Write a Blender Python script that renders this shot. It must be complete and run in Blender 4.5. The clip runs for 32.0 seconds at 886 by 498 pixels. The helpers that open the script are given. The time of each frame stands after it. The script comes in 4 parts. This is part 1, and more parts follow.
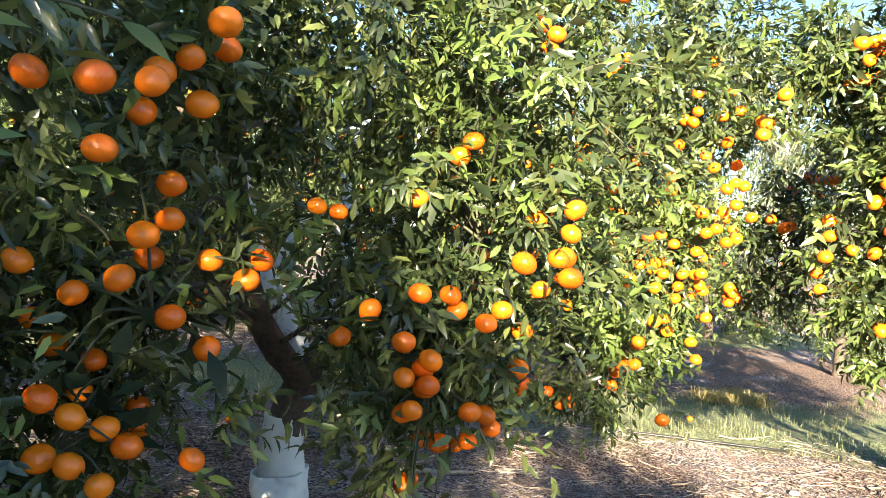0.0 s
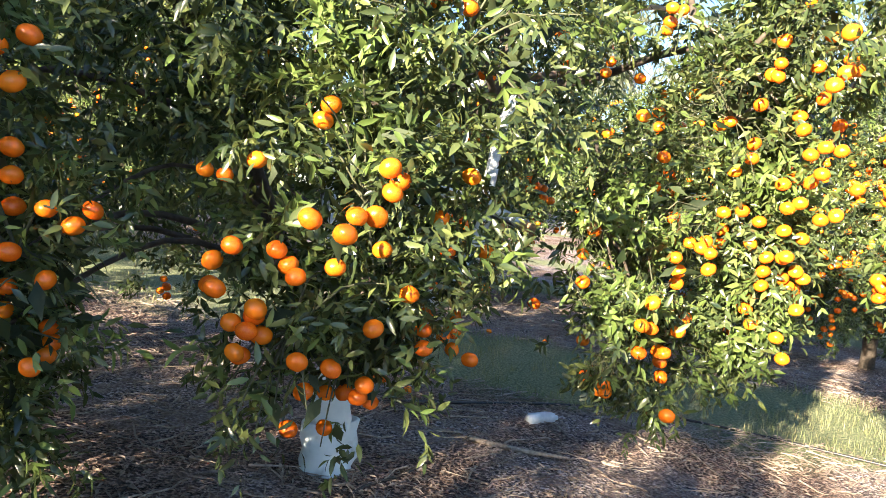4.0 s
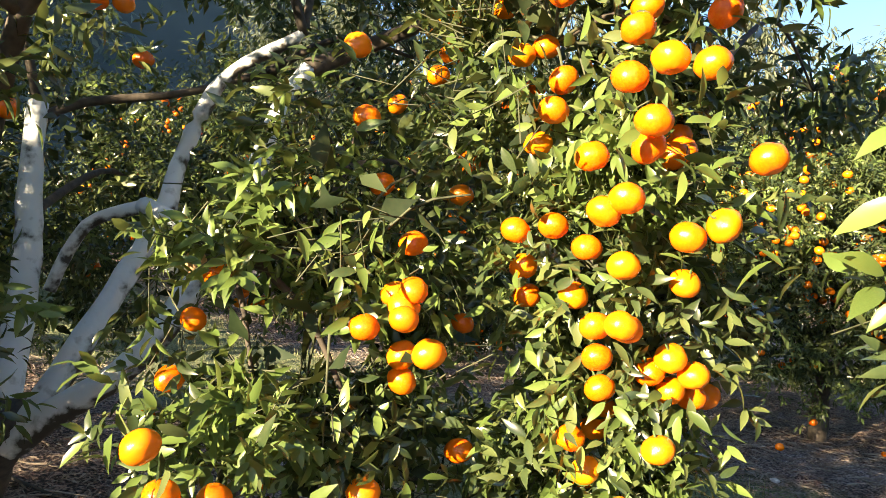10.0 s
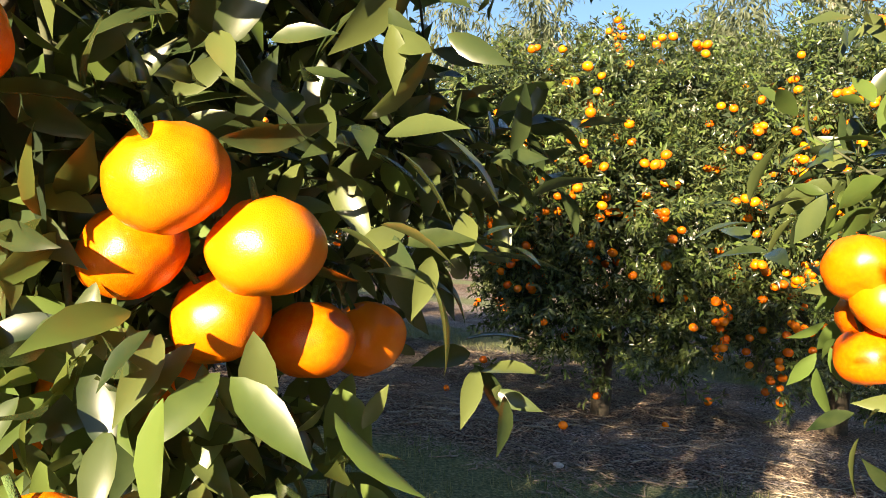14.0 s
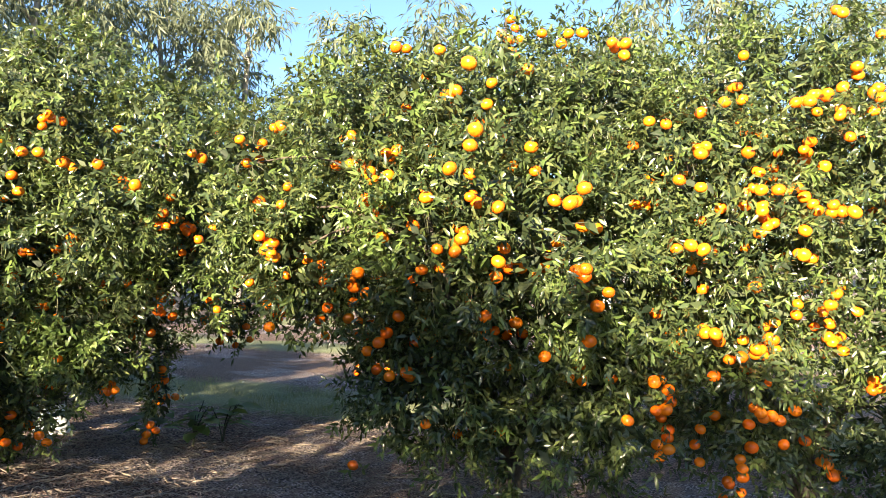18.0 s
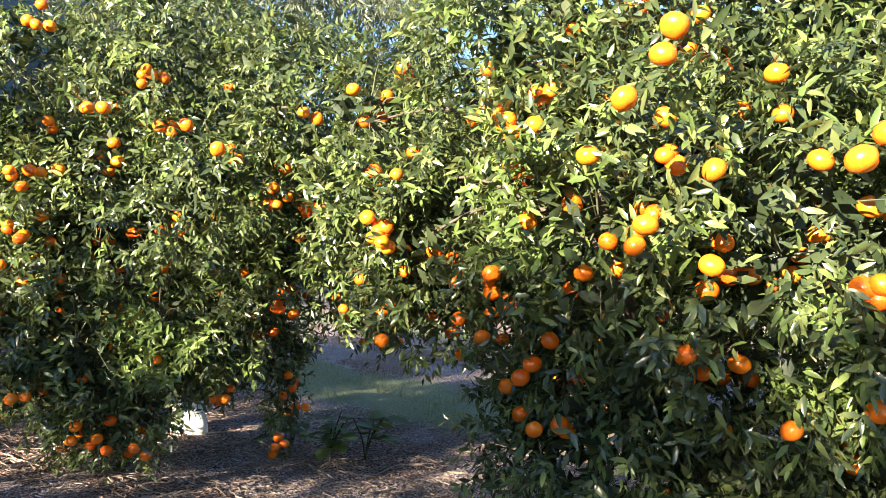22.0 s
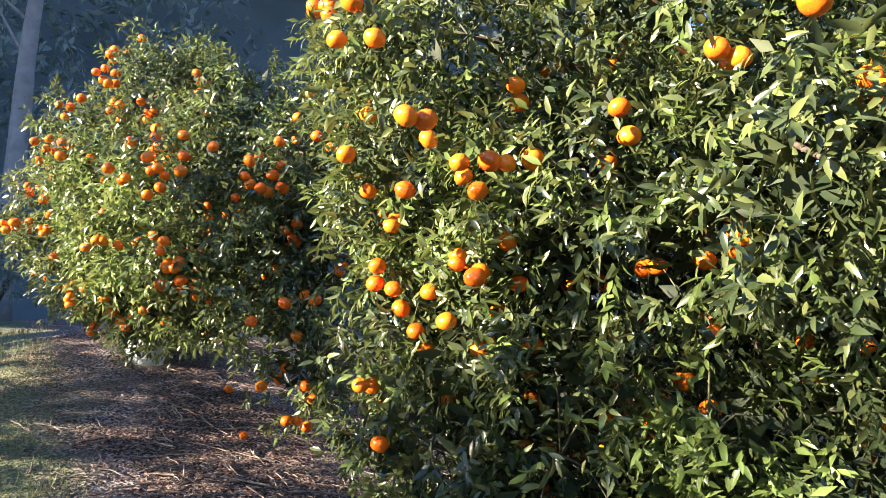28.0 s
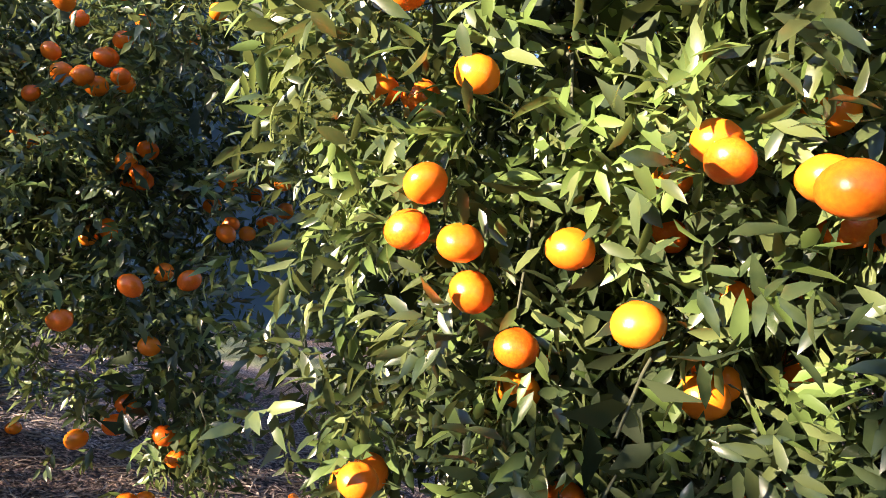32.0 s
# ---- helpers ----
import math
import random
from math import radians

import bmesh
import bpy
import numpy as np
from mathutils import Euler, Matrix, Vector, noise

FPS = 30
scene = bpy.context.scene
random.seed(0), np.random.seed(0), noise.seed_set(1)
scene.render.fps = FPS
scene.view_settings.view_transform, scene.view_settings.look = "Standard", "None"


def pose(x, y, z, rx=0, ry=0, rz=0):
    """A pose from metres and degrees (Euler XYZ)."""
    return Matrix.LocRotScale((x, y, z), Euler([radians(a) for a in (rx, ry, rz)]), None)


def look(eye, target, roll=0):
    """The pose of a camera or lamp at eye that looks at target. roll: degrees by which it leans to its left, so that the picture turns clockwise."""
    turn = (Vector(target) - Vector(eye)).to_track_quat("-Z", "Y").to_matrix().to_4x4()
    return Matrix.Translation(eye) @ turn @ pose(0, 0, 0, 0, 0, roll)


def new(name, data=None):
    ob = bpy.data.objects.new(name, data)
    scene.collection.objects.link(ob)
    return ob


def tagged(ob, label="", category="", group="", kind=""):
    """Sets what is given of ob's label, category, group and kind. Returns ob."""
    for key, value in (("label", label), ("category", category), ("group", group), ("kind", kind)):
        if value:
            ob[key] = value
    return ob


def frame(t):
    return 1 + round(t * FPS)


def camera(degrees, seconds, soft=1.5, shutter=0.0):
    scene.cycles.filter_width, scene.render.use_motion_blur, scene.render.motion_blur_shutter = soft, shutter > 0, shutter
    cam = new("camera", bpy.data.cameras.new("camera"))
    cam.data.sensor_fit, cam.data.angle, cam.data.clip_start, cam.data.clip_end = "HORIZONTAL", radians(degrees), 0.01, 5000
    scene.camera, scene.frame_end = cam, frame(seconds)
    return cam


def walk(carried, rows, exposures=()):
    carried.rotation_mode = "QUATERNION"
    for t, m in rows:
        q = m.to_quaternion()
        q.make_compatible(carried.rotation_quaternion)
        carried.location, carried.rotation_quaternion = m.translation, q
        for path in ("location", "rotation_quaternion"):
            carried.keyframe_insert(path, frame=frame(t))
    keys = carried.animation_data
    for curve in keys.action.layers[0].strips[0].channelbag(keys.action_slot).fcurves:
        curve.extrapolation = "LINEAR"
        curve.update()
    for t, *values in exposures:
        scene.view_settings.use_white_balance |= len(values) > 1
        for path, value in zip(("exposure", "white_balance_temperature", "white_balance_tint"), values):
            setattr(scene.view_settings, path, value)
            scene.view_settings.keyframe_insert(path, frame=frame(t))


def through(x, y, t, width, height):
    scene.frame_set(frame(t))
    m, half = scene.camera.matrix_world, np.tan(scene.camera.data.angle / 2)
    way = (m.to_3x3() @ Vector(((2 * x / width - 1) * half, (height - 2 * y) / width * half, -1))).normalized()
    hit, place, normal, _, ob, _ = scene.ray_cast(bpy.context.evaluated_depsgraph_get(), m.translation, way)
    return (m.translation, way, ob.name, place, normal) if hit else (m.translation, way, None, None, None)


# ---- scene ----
cam = camera(62.0, 32.0, soft=0.6)
PATH = [
    (0.0, pose(-1.733, 1.368, 1.276, 87.60, -2.49, -36.20)),
    (0.5, pose(-1.622, 1.306, 1.281, 85.08, -1.67, -32.44)),
    (1.0, pose(-1.480, 1.190, 1.288, 84.36, -1.29, -25.42)),
    (1.5, pose(-1.358, 1.121, 1.293, 84.15, -1.90, -21.43)),
    (2.0, pose(-1.212, 1.062, 1.296, 85.05, -3.27, -21.76)),
    (2.5, pose(-1.072, 0.982, 1.300, 86.34, -3.80, -19.41)),
    (3.0, pose(-0.910, 0.871, 1.289, 86.73, -3.19, -14.60)),
    (3.5, pose(-0.753, 0.843, 1.271, 86.21, -2.81, -12.68)),
    (5.5, pose(-0.113, 0.962, 1.230, 84.86, -2.41, -1.68)),
    (6.0, pose(0.051, 1.088, 1.258, 86.64, -2.26, 0.76)),
    (6.5, pose(0.184, 1.186, 1.256, 89.31, -2.28, 2.64)),
    (7.0, pose(0.366, 1.284, 1.235, 90.45, -1.43, 6.89)),
    (7.5, pose(0.506, 1.417, 1.208, 89.69, -1.05, 9.76)),
    (8.0, pose(0.640, 1.576, 1.219, 88.62, -0.78, 9.70)),
    (8.5, pose(0.787, 1.713, 1.212, 88.30, -0.71, 8.67)),
    (9.0, pose(0.910, 1.837, 1.219, 88.17, -0.92, 8.14)),
    (9.5, pose(0.966, 2.003, 1.203, 88.31, -1.76, 6.03)),
    (10.0, pose(1.007, 2.162, 1.203, 89.51, -1.36, 2.26)),
    (10.5, pose(1.111, 2.277, 1.188, 89.81, -0.58, 0.36)),
    (11.0, pose(1.196, 2.364, 1.186, 90.37, -1.67, 0.19)),
    (11.5, pose(1.207, 2.491, 1.175, 90.21, -3.07, 0.27)),
    (12.0, pose(1.170, 2.678, 1.146, 90.47, -2.41, 0.26)),
    (12.5, pose(1.179, 2.831, 1.083, 90.80, -0.17, -4.78)),
    (13.0, pose(1.270, 2.968, 1.035, 89.71, 0.16, -7.87)),
    (13.5, pose(1.367, 3.074, 0.999, 89.55, -0.89, -10.19)),
    (14.0, pose(1.412, 3.130, 0.981, 89.17, -0.97, -13.10)),
    (14.5, pose(1.452, 3.223, 0.979, 88.98, -0.74, -15.35)),
    (16.5, pose(1.779, 3.833, 1.017, 90.06, -0.23, -15.38)),
    (17.0, pose(1.862, 4.105, 1.027, 90.61, -0.36, -14.45)),
    (17.5, pose(1.953, 4.297, 1.104, 91.34, 0.40, -16.29)),
    (18.0, pose(2.096, 4.479, 1.175, 91.67, 1.09, -20.19)),
    (18.5, pose(2.218, 4.581, 1.209, 91.59, 0.38, -24.24)),
    (19.0, pose(2.339, 4.743, 1.193, 90.95, -0.25, -25.62)),
    (19.5, pose(2.459, 4.891, 1.215, 90.90, -0.37, -21.64)),
    (20.0, pose(2.591, 5.063, 1.203, 91.79, 0.50, -12.12)),
    (20.5, pose(2.656, 5.231, 1.217, 92.36, 0.37, -8.46)),
    (21.0, pose(2.645, 5.469, 1.218, 92.40, -0.75, -7.41)),
    (21.5, pose(2.629, 5.571, 1.220, 91.94, -0.80, -7.21)),
    (22.0, pose(2.640, 5.662, 1.215, 90.88, -0.73, -4.35)),
    (22.5, pose(2.677, 5.860, 1.197, 90.57, 1.79, -0.34)),
    (23.0, pose(2.677, 6.003, 1.208, 90.63, 2.96, 4.75)),
    (23.5, pose(2.632, 6.185, 1.196, 90.76, 2.99, 9.68)),
    (24.0, pose(2.580, 6.389, 1.221, 91.11, 2.26, 10.50)),
    (24.5, pose(2.603, 6.547, 1.222, 91.11, 1.02, 10.49)),
    (25.0, pose(2.638, 6.698, 1.215, 91.39, 0.43, 19.99)),
    (25.5, pose(2.572, 6.823, 1.195, 91.22, -0.02, 26.15)),
    (26.0, pose(2.392, 6.985, 1.211, 91.49, -0.09, 28.94)),
    (26.5, pose(2.250, 7.117, 1.226, 91.79, -0.11, 30.78)),
    (28.5, pose(1.569, 7.701, 1.191, 94.96, -1.46, 26.25)),
    (29.0, pose(1.444, 7.814, 1.178, 94.23, -1.04, 23.93)),
    (29.5, pose(1.299, 8.009, 1.185, 94.50, 0.23, 20.12)),
    (30.0, pose(1.146, 8.140, 1.181, 94.71, 0.43, 18.25)),
    (30.5, pose(0.911, 8.288, 1.183, 95.02, -1.40, 17.63)),
    (31.0, pose(0.762, 8.452, 1.202, 94.65, -1.45, 15.22)),
    (31.5, pose(0.670, 8.677, 1.192, 94.18, -1.16, 13.92)),
    (32.0, pose(0.554, 8.822, 1.179, 94.39, -1.45, 14.43)),
]
# the clip's own brightening, darkening and white balance
LIGHTEN = [(0, 3.08, 6200, 12), (6, 3.08, 6050, 16), (9, 2.9, 6500, 14), (11, 2.4, 7100, 10), (12, 2.2, 7100, 10), (14.3, 2.25, 6900, 10), (17, 2.95, 6450, 13), (19, 2.68, 6350, 13), (22, 3.1, 6000, 16), (26, 3.1, 5950, 18), (29, 2.88, 6000, 22), (32, 2.84, 6050, 23)]
walk(cam, PATH, LIGHTEN)

# ---- world, sun, exposure ----
SUN_YAW, SUN_ELEV = 140.0, 18.0
SUN_DIR = Vector((-math.sin(radians(SUN_YAW)) * math.cos(radians(SUN_ELEV)), math.cos(radians(SUN_YAW)) * math.cos(radians(SUN_ELEV)), math.sin(radians(SUN_ELEV))))
world = bpy.data.worlds.new("world")
scene.world = world
world.use_nodes = True
wn = world.node_tree.nodes
sky = wn.new("ShaderNodeTexSky")
sky.sky_type, sky.sun_disc = "NISHITA", False
sky.dust_density, sky.ozone_density = 0.3, 3.5
sky.sun_elevation, sky.sun_rotation = radians(SUN_ELEV), radians(-SUN_YAW)
world.node_tree.links.new(sky.outputs[0], wn["Background"].inputs[0])
wn["Background"].inputs[1].default_value = 0.050
sun = new("sun", bpy.data.lights.new("sun", "SUN"))
sun.data.energy, sun.data.angle, sun.data.color = 5.0, radians(0.6), (1.0, 0.82, 0.55)
sun.matrix_world = look((0, 0, 0), -SUN_DIR)


# ---- materials ----
def mat(name, build):
    m = bpy.data.materials.new(name)
    m.use_nodes = True
    nt = m.node_tree
    build(nt, nt.nodes, nt.links, nt.nodes["Principled BSDF"])
    return m


def ramp(nodes, links, fac, stops):
    r = nodes.new("ShaderNodeValToRGB")
    e = r.color_ramp.elements
    while len(e) < len(stops):
        e.new(0.5)
    for k, (p, c) in enumerate(stops):
        e[k].position, e[k].color = p, (*c, 1)
    links.new(fac, r.inputs[0])
    return r.outputs[0]


def tex(nodes, links, kind, scale, detail=4.0, coord="Object"):
    tc = nodes.new("ShaderNodeTexCoord")
    t = nodes.new("ShaderNodeTex" + kind)
    t.inputs["Scale"].default_value = scale
    if kind == "Noise":
        t.inputs["Detail"].default_value = detail
    links.new(tc.outputs[coord], t.inputs["Vector"])
    return t


def mix(nodes, links, fac, a, b, mode="MIX"):
    n = nodes.new("ShaderNodeMix")
    n.data_type, n.blend_type = "RGBA", mode
    for s, v in ((0, fac), (6, a), (7, b)):
        if isinstance(v, (int, float)):
            n.inputs[s].default_value = v
        elif isinstance(v, tuple):
            n.inputs[s].default_value = (*v, 1)
        else:
            links.new(v, n.inputs[s])
    return n.outputs[2]


def bump(nodes, links, height, strength, distance, bsdf):
    b = nodes.new("ShaderNodeBump")
    b.inputs["Strength"].default_value, b.inputs["Distance"].default_value = strength, distance
    links.new(height, b.inputs["Height"])
    links.new(b.outputs[0], bsdf.inputs["Normal"])


def leaf_material(name, dark, mid, light, through=0.3, rough=0.38, gloss=0.45):
    def build(nt, n, l, p):
        geo = n.new("ShaderNodeNewGeometry")
        oi = n.new("ShaderNodeObjectInfo")
        wrap = n.new("ShaderNodeMath")
        wrap.operation = "ADD"
        l.new(geo.outputs["Random Per Island"], wrap.inputs[0])
        l.new(oi.outputs["Random"], wrap.inputs[1])
        frac = n.new("ShaderNodeMath")
        frac.operation = "FRACT"
        l.new(wrap.outputs[0], frac.inputs[0])
        c = ramp(n, l, frac.outputs[0], [(0.0, dark), (0.5, mid), (0.9, light), (1.0, light)])
        blot = tex(n, l, "Noise", 40.0)
        c = mix(n, l, ramp(n, l, blot.outputs["Fac"], [(0.35, (0, 0, 0)), (0.75, (0.35, 0.35, 0.35))]), c, light)
        l.new(c, p.inputs["Base Color"])
        p.inputs["Roughness"].default_value = rough
        p.inputs["Specular IOR Level"].default_value = gloss
        tr = n.new("ShaderNodeBsdfTranslucent")
        tc = mix(n, l, 0.5, c, (0.31, 0.37, 0.10))
        l.new(tc, tr.inputs["Color"])
        ms = n.new("ShaderNodeMixShader")
        ms.inputs[0].default_value = through
        l.new(p.outputs[0], ms.inputs[1])
        l.new(tr.outputs[0], ms.inputs[2])
        l.new(ms.outputs[0], n["Material Output"].inputs[0])
    return mat(name, build)


LEAF = leaf_material("citrus leaf", (0.012, 0.025, 0.011), (0.041, 0.065, 0.028), (0.112, 0.138, 0.047), 0.19, 0.26, 0.58)
# dark, matte leaf colour standing in for the shade inside crowns
LEAF_INNER_SHADE = leaf_material("inner citrus leaf coloured as shade", (0.008, 0.015, 0.008), (0.016, 0.030, 0.013), (0.045, 0.06, 0.025), 0.08, 0.6, 0.2)
# pale leaf colour for young leaves and for sunlit parts of crowns
LEAF_NEW_LIT = leaf_material("young and sunlit citrus leaf", (0.06, 0.095, 0.028), (0.094, 0.15, 0.036), (0.145, 0.205, 0.055), 0.3, 0.34)
LEAF_GUM = leaf_material("gum leaf", (0.05, 0.066, 0.042), (0.08, 0.10, 0.064), (0.13, 0.15, 0.09), 0.25, 0.55)
# the blue haze of distance is put into this leaf colour
LEAF_FOREST_HAZE = leaf_material("forest leaf with haze tint", (0.06, 0.10, 0.10), (0.11, 0.16, 0.16), (0.19, 0.25, 0.24), 0.2, 0.6)
LEAF_WEED = leaf_material("weed leaf", (0.04, 0.085, 0.02), (0.065, 0.13, 0.03), (0.10, 0.18, 0.04), 0.35, 0.5)
GRASS = leaf_material("grass blade", (0.08, 0.12, 0.045), (0.15, 0.19, 0.08), (0.34, 0.32, 0.16), 0.3, 0.6)

STRAW = leaf_material("straw blade", (0.16, 0.17, 0.06), (0.32, 0.28, 0.12), (0.48, 0.40, 0.20), 0.3, 0.6)


def _peel(nt, n, l, p):
    oi = n.new("ShaderNodeObjectInfo")
    c = ramp(n, l, oi.outputs["Random"], [(0.0, (0.73, 0.112, 0.003)), (0.5, (0.79, 0.16, 0.004)), (1.0, (0.83, 0.22, 0.006))])
    blot = tex(n, l, "Noise", 14.0)
    c = mix(n, l, ramp(n, l, blot.outputs["Fac"], [(0.4, (0, 0, 0)), (0.75, (0.5, 0.5, 0.5))]), c, (0.83, 0.23, 0.006))
    l.new(c, p.inputs["Base Color"])
    p.inputs["Roughness"].default_value = 0.27
    p.inputs["Specular IOR Level"].default_value = 0.5
    p.inputs["Subsurface Weight"].default_value = 0.12
    p.inputs["Subsurface Radius"].default_value = (0.012, 0.004, 0.001)
    v = tex(n, l, "Voronoi", 75.0)
    bump(n, l, v.outputs["Distance"], 0.22, 0.0006, p)


PEEL = mat("mandarin peel", _peel)


def simple(name, a, b, scale, rough=0.8, bumpy=0.5, dist=0.004):
    def build(nt, n, l, p):
        t = tex(n, l, "Noise", scale, 6.0)
        big = tex(n, l, "Noise", scale * 0.12, 3.0)
        c = ramp(n, l, t.outputs["Fac"], [(0.3, a), (0.7, b)])
        c = mix(n, l, ramp(n, l, big.outputs["Fac"], [(0.4, (0, 0, 0)), (0.7, (0.5, 0.5, 0.5))]), c, tuple(v * 0.6 for v in a))
        l.new(c, p.inputs["Base Color"])
        p.inputs["Roughness"].default_value = rough
        bump(n, l, t.outputs["Fac"], bumpy, dist, p)
    return mat(name, build)


BARK = simple("citrus bark", (0.035, 0.028, 0.022), (0.10, 0.08, 0.06), 45.0)
TWIG = simple("green twig", (0.045, 0.055, 0.028), (0.09, 0.095, 0.05), 60.0)
GUM_BARK = simple("gum bark", (0.26, 0.24, 0.21), (0.44, 0.41, 0.37), 3.0, 0.8, 0.3, 0.02)
STALK = simple("fruit calyx", (0.05, 0.10, 0.03), (0.10, 0.16, 0.04), 80.0)
CUT = simple("cut wood", (0.45, 0.26, 0.13), (0.58, 0.37, 0.2), 60.0)
DRY = simple("dry twig", (0.20, 0.155, 0.12), (0.46, 0.39, 0.31), 60.0)
CHIP = simple("wood chip", (0.14, 0.10, 0.08), (0.46, 0.38, 0.31), 30.0)
HOSE = simple("black hose", (0.012, 0.012, 0.013), (0.03, 0.03, 0.03), 20.0, 0.45, 0.1)
PLASTIC = simple("dull white plastic", (0.45, 0.50, 0.55), (0.68, 0.72, 0.76), 25.0, 0.35, 0.3)
# blue-grey slope colour carries the distance haze as well
HILL_HAZE = simple("hill ground with haze tint", (0.05, 0.075, 0.08), (0.09, 0.12, 0.125), 0.3, 0.9, 0.4, 0.3)
# second gum bark with the hillside's shade put into its colour
GUM_BARK_SHADED = simple("gum bark in shade tone", (0.15, 0.16, 0.175), (0.27, 0.28, 0.30), 3.0, 0.85, 0.3, 0.02)
STONE = simple("pale stone", (0.40, 0.38, 0.35), (0.60, 0.58, 0.55), 30.0)


def _paint(nt, n, l, p):
    t = tex(n, l, "Noise", 26.0, 8.0)
    s = tex(n, l, "Noise", 5.0, 3.0)
    m = n.new("ShaderNodeMath")
    m.operation = "ADD"
    l.new(t.outputs["Fac"], m.inputs[0])
    l.new(s.outputs["Fac"], m.inputs[1])
    # paler where the surface faces up, darker where it faces down
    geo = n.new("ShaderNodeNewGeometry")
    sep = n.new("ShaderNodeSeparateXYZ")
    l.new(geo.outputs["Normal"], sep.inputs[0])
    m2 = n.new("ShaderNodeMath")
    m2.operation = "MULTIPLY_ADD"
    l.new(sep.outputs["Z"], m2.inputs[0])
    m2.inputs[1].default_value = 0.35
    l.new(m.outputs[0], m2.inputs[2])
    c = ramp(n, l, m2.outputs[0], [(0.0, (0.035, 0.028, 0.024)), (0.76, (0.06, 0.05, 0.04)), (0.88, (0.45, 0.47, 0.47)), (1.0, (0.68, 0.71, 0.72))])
    l.new(c, p.inputs["Base Color"])
    p.inputs["Roughness"].default_value = 0.75
    bump(n, l, t.outputs["Fac"], 0.6, 0.006, p)


PAINT = mat("whitewashed bark", _paint)


def _guard(nt, n, l, p):
    t = tex(n, l, "Noise", 12.0, 8.0)
    c = ramp(n, l, t.outputs["Fac"], [(0.25, (0.25, 0.27, 0.25)), (0.45, (0.58, 0.63, 0.62)), (0.8, (0.72, 0.77, 0.76))])
    l.new(c, p.inputs["Base Color"])
    p.inputs["Roughness"].default_value = 0.7
    bump(n, l, t.outputs["Fac"], 0.5, 0.008, p)


GUARD = mat("pale trunk guard", _guard)

ROW_N = (0.53, 0.85)


def _ground(nt, n, l, p):
    tc = n.new("ShaderNodeTexCoord")
    dot = n.new("ShaderNodeVectorMath")
    dot.operation = "DOT_PRODUCT"
    dot.inputs[1].default_value = (*ROW_N, 0)
    l.new(tc.outputs["Object"], dot.inputs[0])
    wob = tex(n, l, "Noise", 0.9, 5.0)
    add = n.new("ShaderNodeMath")
    add.operation = "MULTIPLY_ADD"
    l.new(wob.outputs["Fac"], add.inputs[0])
    add.inputs[1].default_value = 1.8
    l.new(dot.outputs["Value"], add.inputs[2])
    # alleys of turf repeat with the rows
    sh = n.new("ShaderNodeMath")
    sh.operation = "SUBTRACT"
    l.new(add.outputs[0], sh.inputs[0])
    sh.inputs[1].default_value = 7.4
    pp = n.new("ShaderNodeMath")
    pp.operation = "PINGPONG"
    l.new(sh.outputs[0], pp.inputs[0])
    pp.inputs[1].default_value = 3.4
    mr = n.new("ShaderNodeMapRange")
    l.new(pp.outputs[0], mr.inputs[0])
    mr.inputs[1].default_value, mr.inputs[2].default_value, mr.inputs[3].default_value, mr.inputs[4].default_value = 0.8, 1.3, 1.0, 0.0
    fine = tex(n, l, "Noise", 55.0, 8.0)
    mid = tex(n, l, "Noise", 7.0, 6.0)
    soil = ramp(n, l, fine.outputs["Fac"], [(0.38, (0.022, 0.018, 0.02)), (0.49, (0.15, 0.118, 0.118)), (0.6, (0.60, 0.52, 0.49))])
    soil = mix(n, l, ramp(n, l, mid.outputs["Fac"], [(0.45, (0, 0, 0)), (0.6, (0.7, 0.7, 0.7))]), soil, (0.24, 0.175, 0.15))
    bed = tex(n, l, "Noise", 0.9, 4.0)
    mulch = ramp(n, l, fine.outputs["Fac"], [(0.38, (0.016, 0.009, 0.007)), (0.5, (0.10, 0.055, 0.04)), (0.62, (0.40, 0.27, 0.20))])
    soil = mix(n, l, ramp(n, l, bed.outputs["Fac"], [(0.43, (0, 0, 0)), (0.53, (0.9, 0.9, 0.9))]), soil, mulch)
    turf = ramp(n, l, fine.outputs["Fac"], [(0.3, (0.06, 0.085, 0.035)), (0.5, (0.15, 0.185, 0.085)), (0.72, (0.33, 0.32, 0.18))])
    l.new(mix(n, l, mr.outputs[0], soil, turf), p.inputs["Base Color"])
    p.inputs["Roughness"].default_value = 0.95
    bump(n, l, fine.outputs["Fac"], 1.0, 0.05, p)


SOIL = mat("orchard ground", _ground)


# ---- small mesh helpers ----
def tri_mesh(name, verts, faces, materials, smooth=True):
    me = bpy.data.meshes.new(name)
    me.from_pydata(verts, [], faces)
    if smooth:
        me.polygons.foreach_set("use_smooth", [True] * len(me.polygons))
    for m in materials:
        me.materials.append(m)
    return me


def part(name, me, parent, label="", kind=""):
    ob = new(name, me)
    ob.parent = parent
    return tagged(ob, label, kind=kind)


def bm_mesh(name, bm, material, smooth=True):
    me = bpy.data.meshes.new(name)
    for f in bm.faces:
        f.smooth = smooth
    bm.to_mesh(me)
    bm.free()
    me.materials.append(material)
    return me


def gz(x, y):
    """Height of the ground."""
    z = -0.8 * math.tanh((x + 0.4) / 8.0)
    z += 0.62 * math.exp(-((x + 3.6) ** 2 + (y - 12.6) ** 2) / (2 * 2.0 ** 2))
    far = min(1.0, max(0.0, (math.hypot(x, y - 6) - 14) / 20))
    z *= 1 - 0.6 * far
    if far < 1:
        z += 0.035 * noise.noise((x * 1.1, y * 1.1, 0)) + 0.012 * noise.noise((x * 5, y * 5, 3)) + 0.05 * noise.noise((x * 0.35, y * 0.35, 7))
    return z


